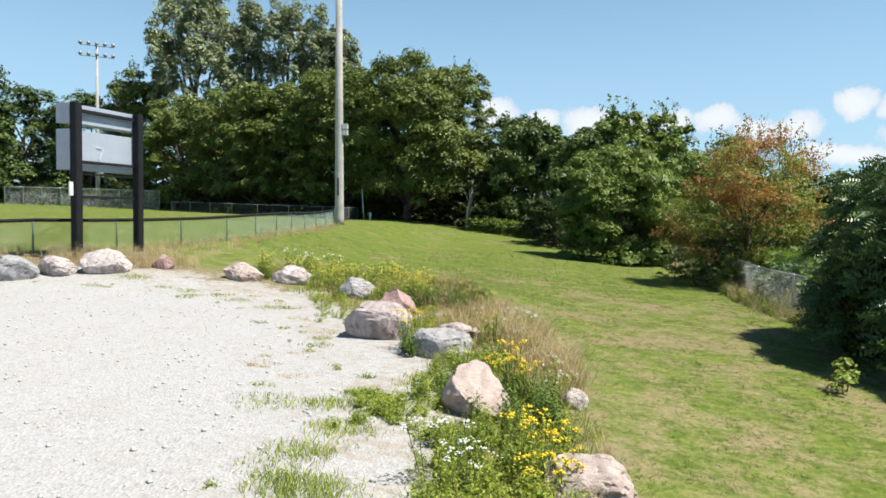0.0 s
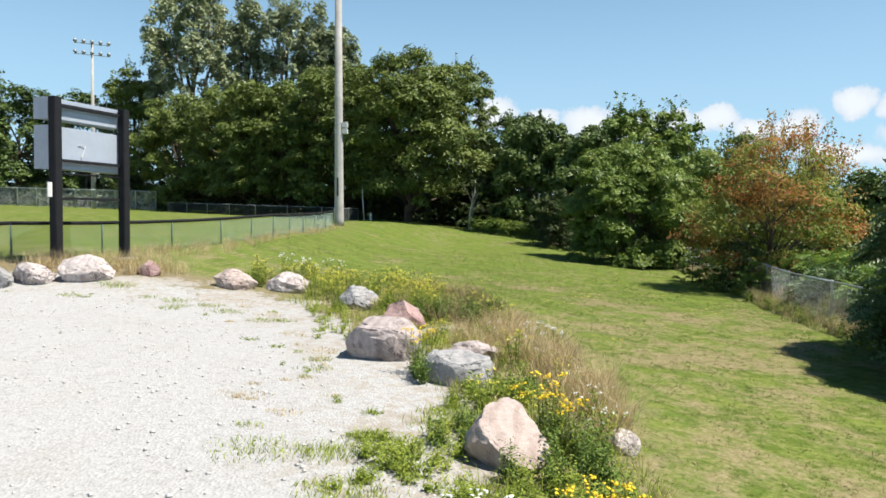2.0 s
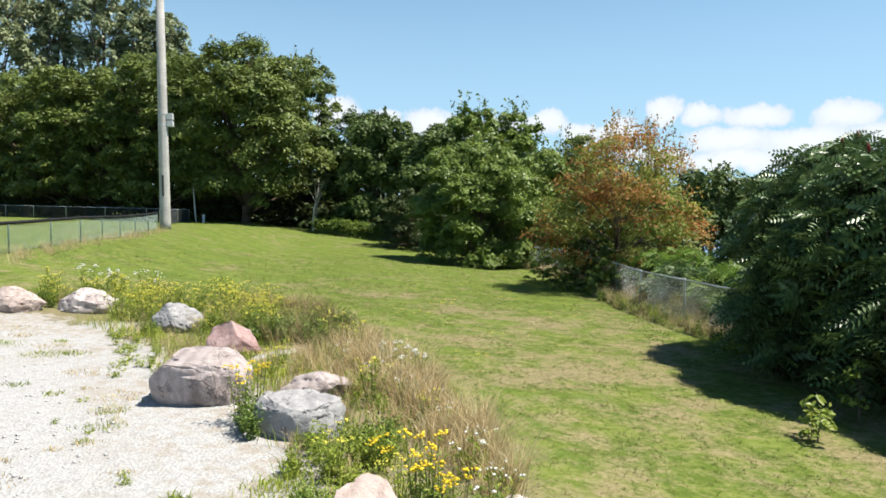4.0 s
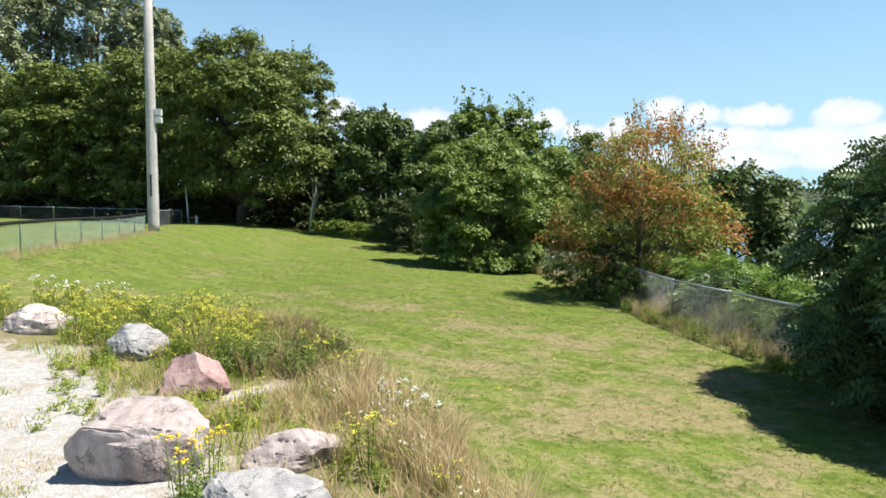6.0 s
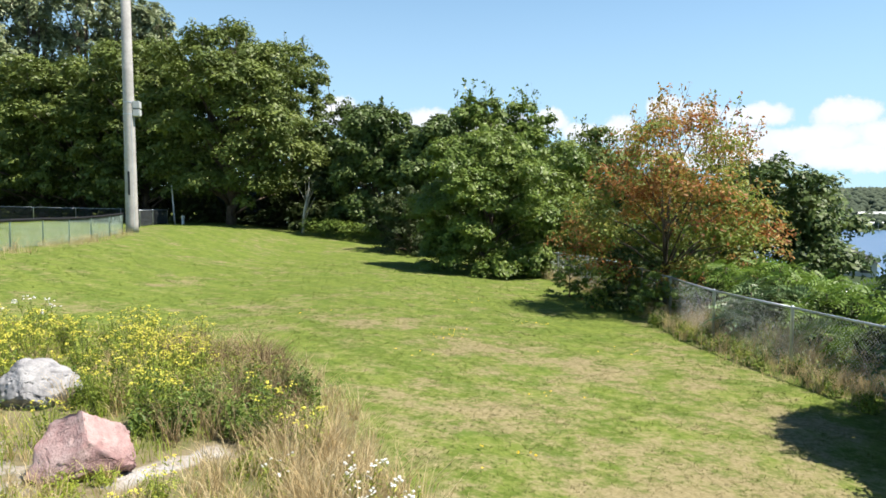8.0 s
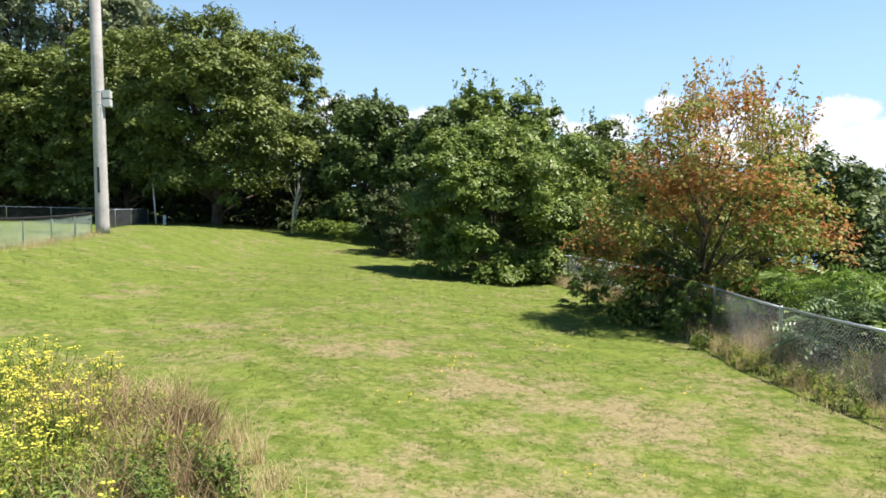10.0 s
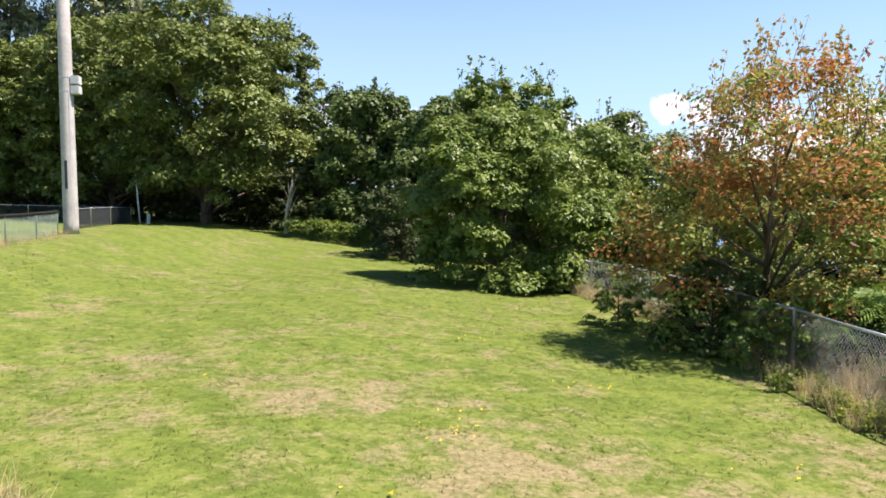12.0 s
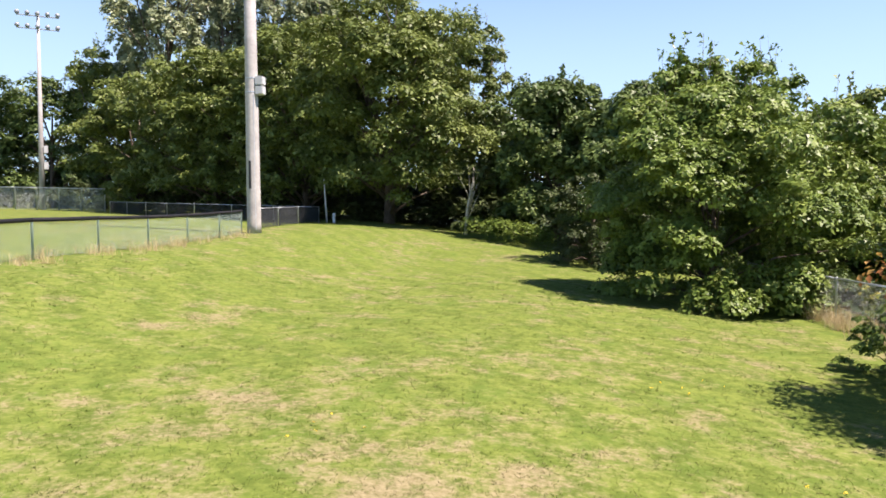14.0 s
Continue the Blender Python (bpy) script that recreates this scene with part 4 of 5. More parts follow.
def field_light():
    x, y = -62.3, 97.2
    top = thing("field_light", pose(x, y, g0(x, y) - 0.05, 0, 0, 33), "tall ball-field light mast with two rows of lamps", "light")
    bm = bmesh.new()
    tube(bm, [(0, 0, 0), (0, 0, 10), (0, 0, 23.9)], [0.36, 0.27, 0.15], 14)
    part("mast", bm, M["concrete"], top, smooth=True)
    for z in (22.05, 23.6):
        bm = box(bmesh.new(), (-2.3, -0.08, z), (2.3, 0.08, z + 0.14), 0.02)
        part("crossarm", bm, M["galvanised"], top)
        for k in range(5):
            u = -2.15 + 1.075 * k
            bm = bmesh.new()
            tube(bm, [(u, 0.05, z + 0.42), (u, -0.12, z + 0.38), (u, -0.42, z + 0.28), (u, -0.5, z + 0.26)], [0.08, 0.15, 0.27, 0.26], 12)
            part("lamp", bm, M["mast_lamp"], top, "grey floodlight", True)
    for z in (5.0, 7.0):
        bm = box(bmesh.new(), (0.3, -0.3, z), (0.75, 0.1, z + 0.9), 0.03)
        part("junction_box", bm, M["grey_box"], top)


field_light()
q = thing("marker_pole", pose(-15.9, 70.6, g0(-15.9, 70.6) - 0.05, 0, -4, 0), "thin leaning white pole at the wood's edge", "pole")
bm = bmesh.new()
tube(bm, [(0, 0, 0), (0, 0, 1.6), (0, 0, 3.3)], [0.07, 0.06, 0.045], 8)
part("shaft", bm, M["white"], q, smooth=True)
q = thing("utility_post", pose(-15.0, 69.6, g0(-15, 69.6) - 0.02), "short white post beside the thin pole", "post")
part("shaft", box(bmesh.new(), (-0.10, -0.10, 0), (0.10, 0.10, 0.75), 0.03), M["white"], q)


# ---- scoreboard sign, seen from behind ----
def sign():
    ax, ay, bx, by = -14.69, 23.76, -14.1, 26.4
    z = min(g0(ax, ay), g0(bx, by)) - 0.1
    turn = math.degrees(math.atan2(by - ay, bx - ax))
    w = math.hypot(bx - ax, by - ay)
    top = thing("field_sign", pose(ax, ay, z, 0, 0, turn), "grey metal sign on two black steel posts, seen from behind", "sign")
    H = 6.0 - z
    for u in (0, w):
        bm = box(bmesh.new(), (u - 0.135, -0.135, 0), (u + 0.135, 0.135, H), 0.02)
        part("post", bm, M["black"], top, "square black steel post")
        bm = box(bmesh.new(), (u - 0.32, -0.32, -0.05), (u + 0.32, 0.32, 0.12 if u == 0 else 0.24), 0.04)
        part("footing", bm, M["concrete"], top, "concrete footing")
    for name, z0, z1, lab in (("upper_panel", 5.34, 5.98, "pale grey upper cabinet"), ("main_panel", 3.82, 5.13, "pale grey main cabinet")):
        bm = box(bmesh.new(), (-0.1, 0.17, z0 - z), (w + 0.1, 0.72, z1 - z), 0.02)
        pan = part(name, bm, M["sign"], top, lab)
        for uu in (-0.112, w + 0.1):
            part("edge_trim", box(bmesh.new(), (uu, 0.155, z0 - z - 0.012), (uu + 0.012, 0.735, z1 - z + 0.012)), M["sign_edge"], pan)
        part("seam", box(bmesh.new(), (0.17, 0.160, z0 - z + 0.30), (w - 0.17, 0.168, z0 - z + 0.33)), M["sign_edge"], pan)
    for zz, t in ((5.77, 0.11), (4.08, 0.10), (3.68, 0.045), (2.92, 0.08)):
        bm = box(bmesh.new(), (0.15, 0.02, zz - z - t / 2), (w - 0.15, 0.12, zz - z + t / 2), 0.01)
        part("crossbar", bm, M["black"], top)
    bm = bmesh.new()
    tube(bm, [(w * 0.42, 0.15, 3.95 - z), (w * 0.40, 0.12, 4.25 - z), (w * 0.46, 0.13, 4.6 - z), (w * 0.36, 0.15, 4.62 - z)], [0.012] * 4, 6)
    part("cable", bm, M["white"], top, "loose white cable")
    bm = box(bmesh.new(), (-0.32, -0.05, 2.95 - z), (-0.16, 0.0, 3.4 - z), 0.01)
    part("notice", bm, M["white"], top, "small blank white plate")


sign()


# ---- boulders ----
def boulder(x, y, w, d, h, mat, seed, label, turn=0, flat=0.0, peak=0.0, sink=0.42, under=0.08, square=0.82, rough=0.93, faces=()):
    """A rough rock: a ball cut by many planes, with broken edges, cracks and pits."""
    rng = random.Random(seed)
    bm = bmesh.new()
    bmesh.ops.create_icosphere(bm, subdivisions=5, radius=1)
    cuts = []
    for _ in range(13):
        n = Vector((rng.uniform(-1, 1), rng.uniform(-1, 1), rng.uniform(-0.7, 1))).normalized()
        cuts.append((n, rng.uniform(0.68, 1.0)))
    if flat:
        cuts.append((Vector((0.08, -0.16, 1)).normalized(), flat))
    cuts += [(Vector(n).normalized(), c) for n, c in faces]
    off = Vector((seed * 3.1, seed * 1.7, 0))
    for v in bm.verts:
        p = Vector([math.copysign(abs(c) ** square, c) for c in v.co])
        p += Vector((noise.noise(p * 1.3 + off), noise.noise(p * 1.3 + off + Vector((9, 0, 0))), noise.noise(p * 1.3 + off + Vector((0, 9, 0))))) * 0.16
        for n, c in cuts:
            e = p.dot(n) - c
            if e > 0:
                p -= n * e * rough
        r = noise.fractal(p * 2.2 + off, 1.0, 2.1, 4) * 0.085 + noise.fractal(p * 8 + off, 0.9, 2.0, 3) * 0.036
        crack = abs(noise.noise(Vector((p.x * 1.5, p.y * 1.5, p.z * 3.5)) + off * 2))
        r -= 0.085 * max(0, 1 - crack / 0.035)
        p *= 1 + r
        if peak:
            k = max(0, p.z)
            p.x *= 1 - peak * k
            p.y *= 1 - peak * k * 0.7
        v.co = p
    lo = [min(v.co[k] for v in bm.verts) for k in range(3)]
    hi = [max(v.co[k] for v in bm.verts) for k in range(3)]
    for v in bm.verts:
        q = [(v.co[k] - lo[k]) / (hi[k] - lo[k]) for k in range(3)]
        k = 1 - under * max(0, 1 - q[2] / 0.45)
        v.co = Vector(((q[0] - 0.5) * w * k, (q[1] - 0.5) * d * k, q[2] * h * (1 + sink) - sink * h))
    me = bpy.data.meshes.new("boulder")
    bm.to_mesh(me)
    bm.free()
    me.materials.append(M[mat])
    for f in me.polygons:
        f.use_smooth = True
    me.set_sharp_from_angle(angle=radians(32))
    ob = new("boulder", me)
    ob.matrix_world = pose(x, y, g0(x, y), rng.uniform(-3, 3), rng.uniform(-3, 3), turn)
    return tagged(ob, label, "boulder", "boulders along the gravel lot")


boulder(-2.95, 16.15, 1.45, 0.95, 0.70, "stone_rose", 9, "large pale rounded boulder with cracks", -8, 0.66, 0, 0.5, 0.26, 0.55, 0.8, [((-1.0, -0.3, -0.25), 0.78)])
boulder(-1.47, 14.7, 1.12, 0.8, 0.47, "stone_grey", 10, "flat-topped grey banded boulder", 6, 0.55, 0, 0.5, 0.05, 0.74)
boulder(-1.40, 16.35, 1.15, 0.8, 0.34, "stone_rose", 14, "low pale rock in dry grass", 15, 0, 0, 0.8)
boulder(-0.70, 11.6, 0.98, 0.85, 0.62, "stone_pink", 11, "pointed pale pink boulder among weeds", 0, 0, 0.34, 0.25, 0.0, 0.85, 0.98, [((0.36, -0.5, 0.78), 0.24), ((-0.95, -0.05, 0.3), 0.72), ((0.9, 0.25, 0.35), 0.72)])
boulder(0.50, 9.15, 0.95, 0.9, 0.46, "stone_pink", 12, "pale pink boulder at the lawn's edge", -10, 0, 0.2)
boulder(0.64, 12.35, 0.42, 0.4, 0.26, "stone_white", 13, "small pale rock in the weeds", 0)
boulder(-3.14, 19.15, 1.0, 0.85, 0.64, "stone_red", 21, "reddish granite boulder with a pointed top", 25, 0, 0.3, 0.25, 0.0, 0.9, 1.0, [((-0.75, -0.55, 0.55), 0.42), ((0.55, -0.5, 0.75), 0.46), ((0.2, 0.6, 0.7), 0.5), ((-0.2, -1.0, 0.15), 0.62), ((1.0, -0.1, 0.3), 0.7), ((-1.0, 0.2, 0.2), 0.72)])
boulder(-4.74, 21.8, 1.1, 0.9, 0.60, "stone_grey", 7, "grey rounded boulder half hidden in weeds", -15)
boulder(-7.35, 23.75, 1.4, 1.0, 0.56, "stone_white", 6, "low white boulder beside the gravel", 5)
boulder(-8.72, 23.25, 1.2, 0.9, 0.54, "stone_pink", 5, "pale pink boulder beside the gravel", -6)
boulder(-11.5, 23.5, 0.75, 0.6, 0.42, "stone_red", 4, "small brownish rock near the sign", 0)
boulder(-12.8, 22.4, 1.45, 1.0, 0.70, "stone_white", 3, "pale boulder in front of the sign", 10)
boulder(-14.1, 21.95, 1.35, 0.9, 0.52, "stone_white", 2, "low pale boulder beside the gravel", -8)
boulder(-15.0, 21.3, 1.5, 1.1, 0.66, "stone_grey", 1, "grey weathered boulder beside the gravel", 12)
boulder(-16.9, 21.2, 1.4, 1.1, 0.60, "stone_white", 16, "pale boulder beside the gravel", 30)


# ---- far shore ----
def far_place(az, dist):
    return -0.3 + math.sin(radians(az)) * dist, 12.0 + math.cos(radians(az)) * dist


def building(name, az, dist, w, d, h, roof_h, wall, roof, label, windows=0, hip=False):
    x, y = far_place(az, dist)
    top = thing(name, pose(x, y, max(g0(x, y), -24) - 0.3, 0, 0, -az), label, "building")
    part("wall", box(bmesh.new(), (-w / 2, -d / 2, 0), (w / 2, d / 2, h)), M[wall], top)
    bm = bmesh.new()
    o = 0.05 * min(w, d)
    a = [bm.verts.new(p) for p in ((-w / 2 - o, -d / 2 - o, h), (w / 2 + o, -d / 2 - o, h), (w / 2 + o, d / 2 + o, h), (-w / 2 - o, d / 2 + o, h))]
    inset = w * 0.42 if hip else 0
    b = [bm.verts.new(p) for p in ((-w / 2 - o + inset, 0, h + roof_h), (w / 2 + o - inset, 0, h + roof_h))]
    for f in ((a[0], a[1], b[1], b[0]), (a[2], a[3], b[0], b[1]), (a[1], a[2], b[1]), (a[3], a[0], b[0]), (a[3], a[2], a[1], a[0])):
        bm.faces.new(f)
    part("roof", bm, M[roof], top)
    for k in range(windows):
        u = -w / 2 + w * (k + 0.5) / windows
        win = part("window", box(bmesh.new(), (u - w / windows * 0.25, -d / 2 - 0.15, h * 0.35), (u + w / windows * 0.25, -d / 2 + 0.05, h * 0.75)), M["glass"], top)
    return top


building("boat_hall", 39.6, 1880, 92, 40, 11, 5, "white", "white", "long white hall on the far shore", 8)
building("boat_shed", 38.9, 1690, 46, 22, 6, 3, "far_wall", "white", "low shed with white roof at the marina", 5)
building("shore_house", 37.0, 1655, 24, 14, 6, 4, "white", "far_roof", "white house at the marina", 3)
building("shore_house", 40.4, 1660, 28, 16, 7, 4, "far_wall", "far_roof", "cream house at the marina", 3)
building("shore_house", 35.6, 1650, 20, 12, 6, 4, "white", "white", "white house at the marina", 3)
building("hillside_house", 37.35, 150, 10.5, 10.5, 3.0, 2.2, "far_wall", "far_roof", "house with dark hipped roof below the hill", 3, True)


def boat(az, dist, ln, mast, seed):
    x, y = far_place(az, dist)
    top = thing("sailboat", pose(x, y, -24.3, 0, 0, 90 - az + seed * 13 % 40), "white sailboat with bare mast in the marina", "boat", "boats in the marina")
    bm = bmesh.new()
    s = [(-0.5, 0.30, 0), (-0.2, 0.36, 0), (0.15, 0.33, 0), (0.5, 0.02, 0)]
    up = [[bm.verts.new((u * ln, sg * v * ln * 0.4, 1.5)) for u, v, _ in s] for sg in (1, -1)]
    dn = [[bm.verts.new((u * ln * 0.9, sg * v * ln * 0.22, 0)) for u, v, _ in s] for sg in (1, -1)]
    for k in range(3):
        bm.faces.new((up[0][k], up[0][k + 1], dn[0][k + 1], dn[0][k]))
        bm.faces.new((up[1][k + 1], up[1][k], dn[1][k], dn[1][k + 1]))
        bm.faces.new((up[0][k + 1], up[0][k], up[1][k], up[1][k + 1]))
    bm.faces.new((up[0][0], dn[0][0], dn[1][0], up[1][0]))
    part("hull", bm, M["white"], top)
    part("cabin", box(bmesh.new(), (-0.25 * ln, -0.09 * ln, 1.5), (0.12 * ln, 0.09 * ln, 2.6), 0.2), M["white"], top)
    bm = bmesh.new()
    tube(bm, [(0.05 * ln, 0, 1.5), (0.05 * ln, 0, mast)], [0.22, 0.12], 6)
    part("mast", bm, M["white"], top)


for i, (az, dist, ln, mast) in enumerate([(35.2, 1575, 13, 17), (35.9, 1580, 14, 20), (36.4, 1572, 16, 22), (36.8, 1578, 15, 24), (37.2, 1570, 12, 17), (38.4, 1575, 13, 14), (39.4, 1565, 15, 18), (40.2, 1570, 12, 14)]):
    boat(az, dist, ln, mast, i)


def far_woods():
    """Rounded treetops over the hills across the lake."""
    rng = np.random.default_rng(31)
    bm = bmesh.new()
    bmesh.ops.create_icosphere(bm, subdivisions=1, radius=1)
    bv = np.array([v.co[:] for v in bm.verts])
    bf = np.array([[v.index for v in f.verts] for f in bm.faces])
    bm.free()
    n = 3300
    az = np.radians(rng.uniform(27, 47, n))
    d = 1640 + 1150 * rng.random(n) ** 0.8
    x, y = -0.3 + np.sin(az) * d, 12 + np.cos(az) * d
    open_ground = (d < 1760) & (rng.random(n) < 0.75)
    x, y, az, d = x[~open_ground], y[~open_ground], az[~open_ground], d[~open_ground]
    n = len(x)
    r = rng.uniform(8, 15, n) * (0.7 + 0.3 * sm(1640, 2000, d))
    C = np.stack([x, y, gz(x, y) + r * 0.5], 1)
    V = C[:, None] + bv[None] * (r[:, None, None] * rng.uniform(0.75, 1.2, (n, len(bv), 1))) * np.array([1.15, 1.15, 1.0])
    F = bf[None] + (np.arange(n) * len(bv))[:, None, None]
    tagged(new("far_woods", mesh_of("far_woods", V.reshape(-1, 3), F.reshape(-1, 3), M["far_leaf"])), "wooded hills across the lake", "woods", kind="stuff")


far_woods()


# ---- grass, weeds and wildflowers ----
def inside(poly, x, y):
    r = np.zeros(len(x), dtype=bool)
    for (ax, ay), (bx, by) in zip(poly, poly[1:] + poly[:1]):
        c = (ay > y) != (by > y)
        r ^= c & (x < (bx - ax) * (y - ay) / (by - ay + 1e-12) + ax)
    return r


def scatter(poly, count, rng):
    p = np.array(poly)
    lo, hi = p.min(0), p.max(0)
    q = rng.random((count, 2)) * (hi - lo) + lo
    k = inside(poly, q[:, 0], q[:, 1])
    return q[k, 0], q[k, 1]


def blades(x, y, height, width, lean, rng, z=None):
    """Curved grass blades: five corners and three faces each."""
    n = len(x)
    z = gz(x, y) - 0.01 if z is None else z
    h = height * rng.uniform(0.55, 1.25, n)
    a, f = rng.uniform(0, 6.283, n), rng.uniform(0, 6.283, n)
    l = lean * h * rng.uniform(0.3, 1.3, n)
    dx, dy = np.cos(a) * l, np.sin(a) * l
    wx, wy = np.cos(f) * width * 0.5, np.sin(f) * width * 0.5
    V = np.empty((n, 5, 3))
    V[:, 0] = np.stack([x - wx, y - wy, z], 1)
    V[:, 1] = np.stack([x + wx, y + wy, z], 1)
    V[:, 2] = np.stack([x + dx * 0.35 - wx * 0.8, y + dy * 0.35 - wy * 0.8, z + h * 0.6], 1)
    V[:, 3] = np.stack([x + dx * 0.35 + wx * 0.8, y + dy * 0.35 + wy * 0.8, z + h * 0.6], 1)
    V[:, 4] = np.stack([x + dx, y + dy, z + h * (1 - 0.12 * lean)], 1)
    i = np.arange(n)[:, None] * 5
    return V.reshape(-1, 3), np.concatenate([i + [0, 1, 3], i + [0, 3, 2], i + [2, 3, 4]], 1).reshape(-1, 3)


def short_grass():
    """Mown lawn: little tufts of blades, closer where the walk passes."""
    rng = np.random.default_rng(41)
    poly = [(-0.5, 5), (3.5, 7), (6.8, 12), (7.6, 20), (8.0, 30), (7.6, 38), (7.6, 44), (2, 50), (-8, 52), (-13, 46), (-12.8, 34), (-9, 27), (-4, 26), (-1, 22), (0.5, 14), (0.6, 8)]
    x, y = scatter(poly, 420000, rng)
    d = np.maximum(4.5, np.minimum(np.hypot(x - 1.0, y - 24), np.hypot(x + 0.3, y - 10)))
    keep = rng.random(len(x)) < np.minimum(1, (6.0 / d) ** 1.9) * (1 - sm(20, 30, d))
    x, y = x[keep][:44000], y[keep][:44000]
    k = np.repeat(np.arange(len(x)), 5)
    d = d[keep][:44000][k]
    n = len(k)
    tall = rng.uniform(0.5, 1.5, len(x))[k]
    x, y = x[k] + rng.normal(0, 0.022, n) * (0.6 + d / 14), y[k] + rng.normal(0, 0.022, n) * (0.6 + d / 14)
    h = rng.uniform(0.012, 0.030, n) * tall * (0.85 + d / 40)
    w = 0.010 * (0.7 + d / 12)
    a, f = rng.uniform(0, 6.283, n), rng.uniform(0, 6.283, n)
    z = gz(x, y) - 0.006
    l = h * rng.uniform(0.5, 1.9, n)
    V = np.empty((n, 3, 3))
    V[:, 0] = np.stack([x - np.cos(f) * w / 2, y - np.sin(f) * w / 2, z], 1)
    V[:, 1] = np.stack([x + np.cos(f) * w / 2, y + np.sin(f) * w / 2, z], 1)
    V[:, 2] = np.stack([x + np.cos(a) * l, y + np.sin(a) * l, z + h], 1)
    tagged(new("grass", mesh_of("grass", V.reshape(-1, 3), np.arange(n * 3).reshape(-1, 3), M["grass"])), "short mown grass with dry straw-coloured drifts", "grass", kind="stuff")


short_grass()

STRIP = [(1.2, 5.5), (1.0, 9), (0.75, 12), (0.6, 15), (-0.1, 18), (-0.8, 21.5), (-2.0, 24.2), (-4, 25.8), (-7, 26.3), (-9.6, 25.6), (-9.4, 23.6), (-7.6, 22.6),
         (-5.4, 20.9), (-3.9, 18.2), (-2.3, 15.2), (-1.3, 12.4), (-0.9, 10), (-0.7, 5.5)]
OUTER = [(0.75, 12.2), (0.85, 15), (0.2, 18), (-0.5, 21.6), (-1.8, 24.6), (-3.5, 26.0), (-4.0, 24.6), (-2.5, 22.8), (-2.0, 20), (-1.9, 17.6), (-0.6, 15.4), (0.2, 12.6)]
FLOWERY = [(-1.6, 21.2), (-2.2, 24.2), (-4.2, 25.8), (-7.2, 26.0), (-9.0, 25.2), (-8.4, 23.8), (-6.0, 22.6), (-4.0, 21.0), (-2.4, 20.2)]
FRINGE = [(-1.2, 5), (-1.6, 10), (-2.4, 14.4), (-4.0, 17.6), (-6.4, 20.4), (-9, 22.2), (-12, 22.6), (-17, 22.4), (-17, 21.0), (-10.5, 20.4), (-7.5, 19), (-5.2, 16.4), (-4.2, 13.6), (-3.2, 10), (-2.6, 5)]
NEAR_WEEDS = [(-1.0, 7.0), (0.7, 7.0), (0.6, 9.0), (0.5, 10.6), (-0.5, 10.7), (-1.0, 10.2)]
LOW_WEEDS = [(-2.3, 10.4), (-2.2, 11.9), (-1.6, 13.0), (-0.9, 12.9), (-0.9, 11.0), (-1.1, 10.3)]

# open ground on and in front of the boulders, and the stony spots
BARE = [(-7.5, 23.1, 0.85), (-7.35, 23.75, 0.75), (-8.75, 22.7, 0.9), (-4.6, 21.35, 0.35), (-4.7, 21.8, 0.5), (-3.14, 19.15, 0.42), (-2.95, 15.6, 0.8), (-2.95, 16.15, 0.7), (-1.5, 14.7, 0.5),
        (-0.66, 11.6, 0.42), (-0.95, 11.1, 0.25), (0.5, 9.15, 0.4), (-1.55, 9.45, 0.42), (-1.8, 13.75, 0.36), (-1.9, 19.6, 0.34), (-2.4, 18.9, 0.34), (-1.4, 16.35, 0.45)]


def clear(x, y):
    k = np.ones(len(x), dtype=bool)
    for bx, by, r in BARE:
        k &= np.hypot(x - bx, y - by) > r
    return x[k], y[k]


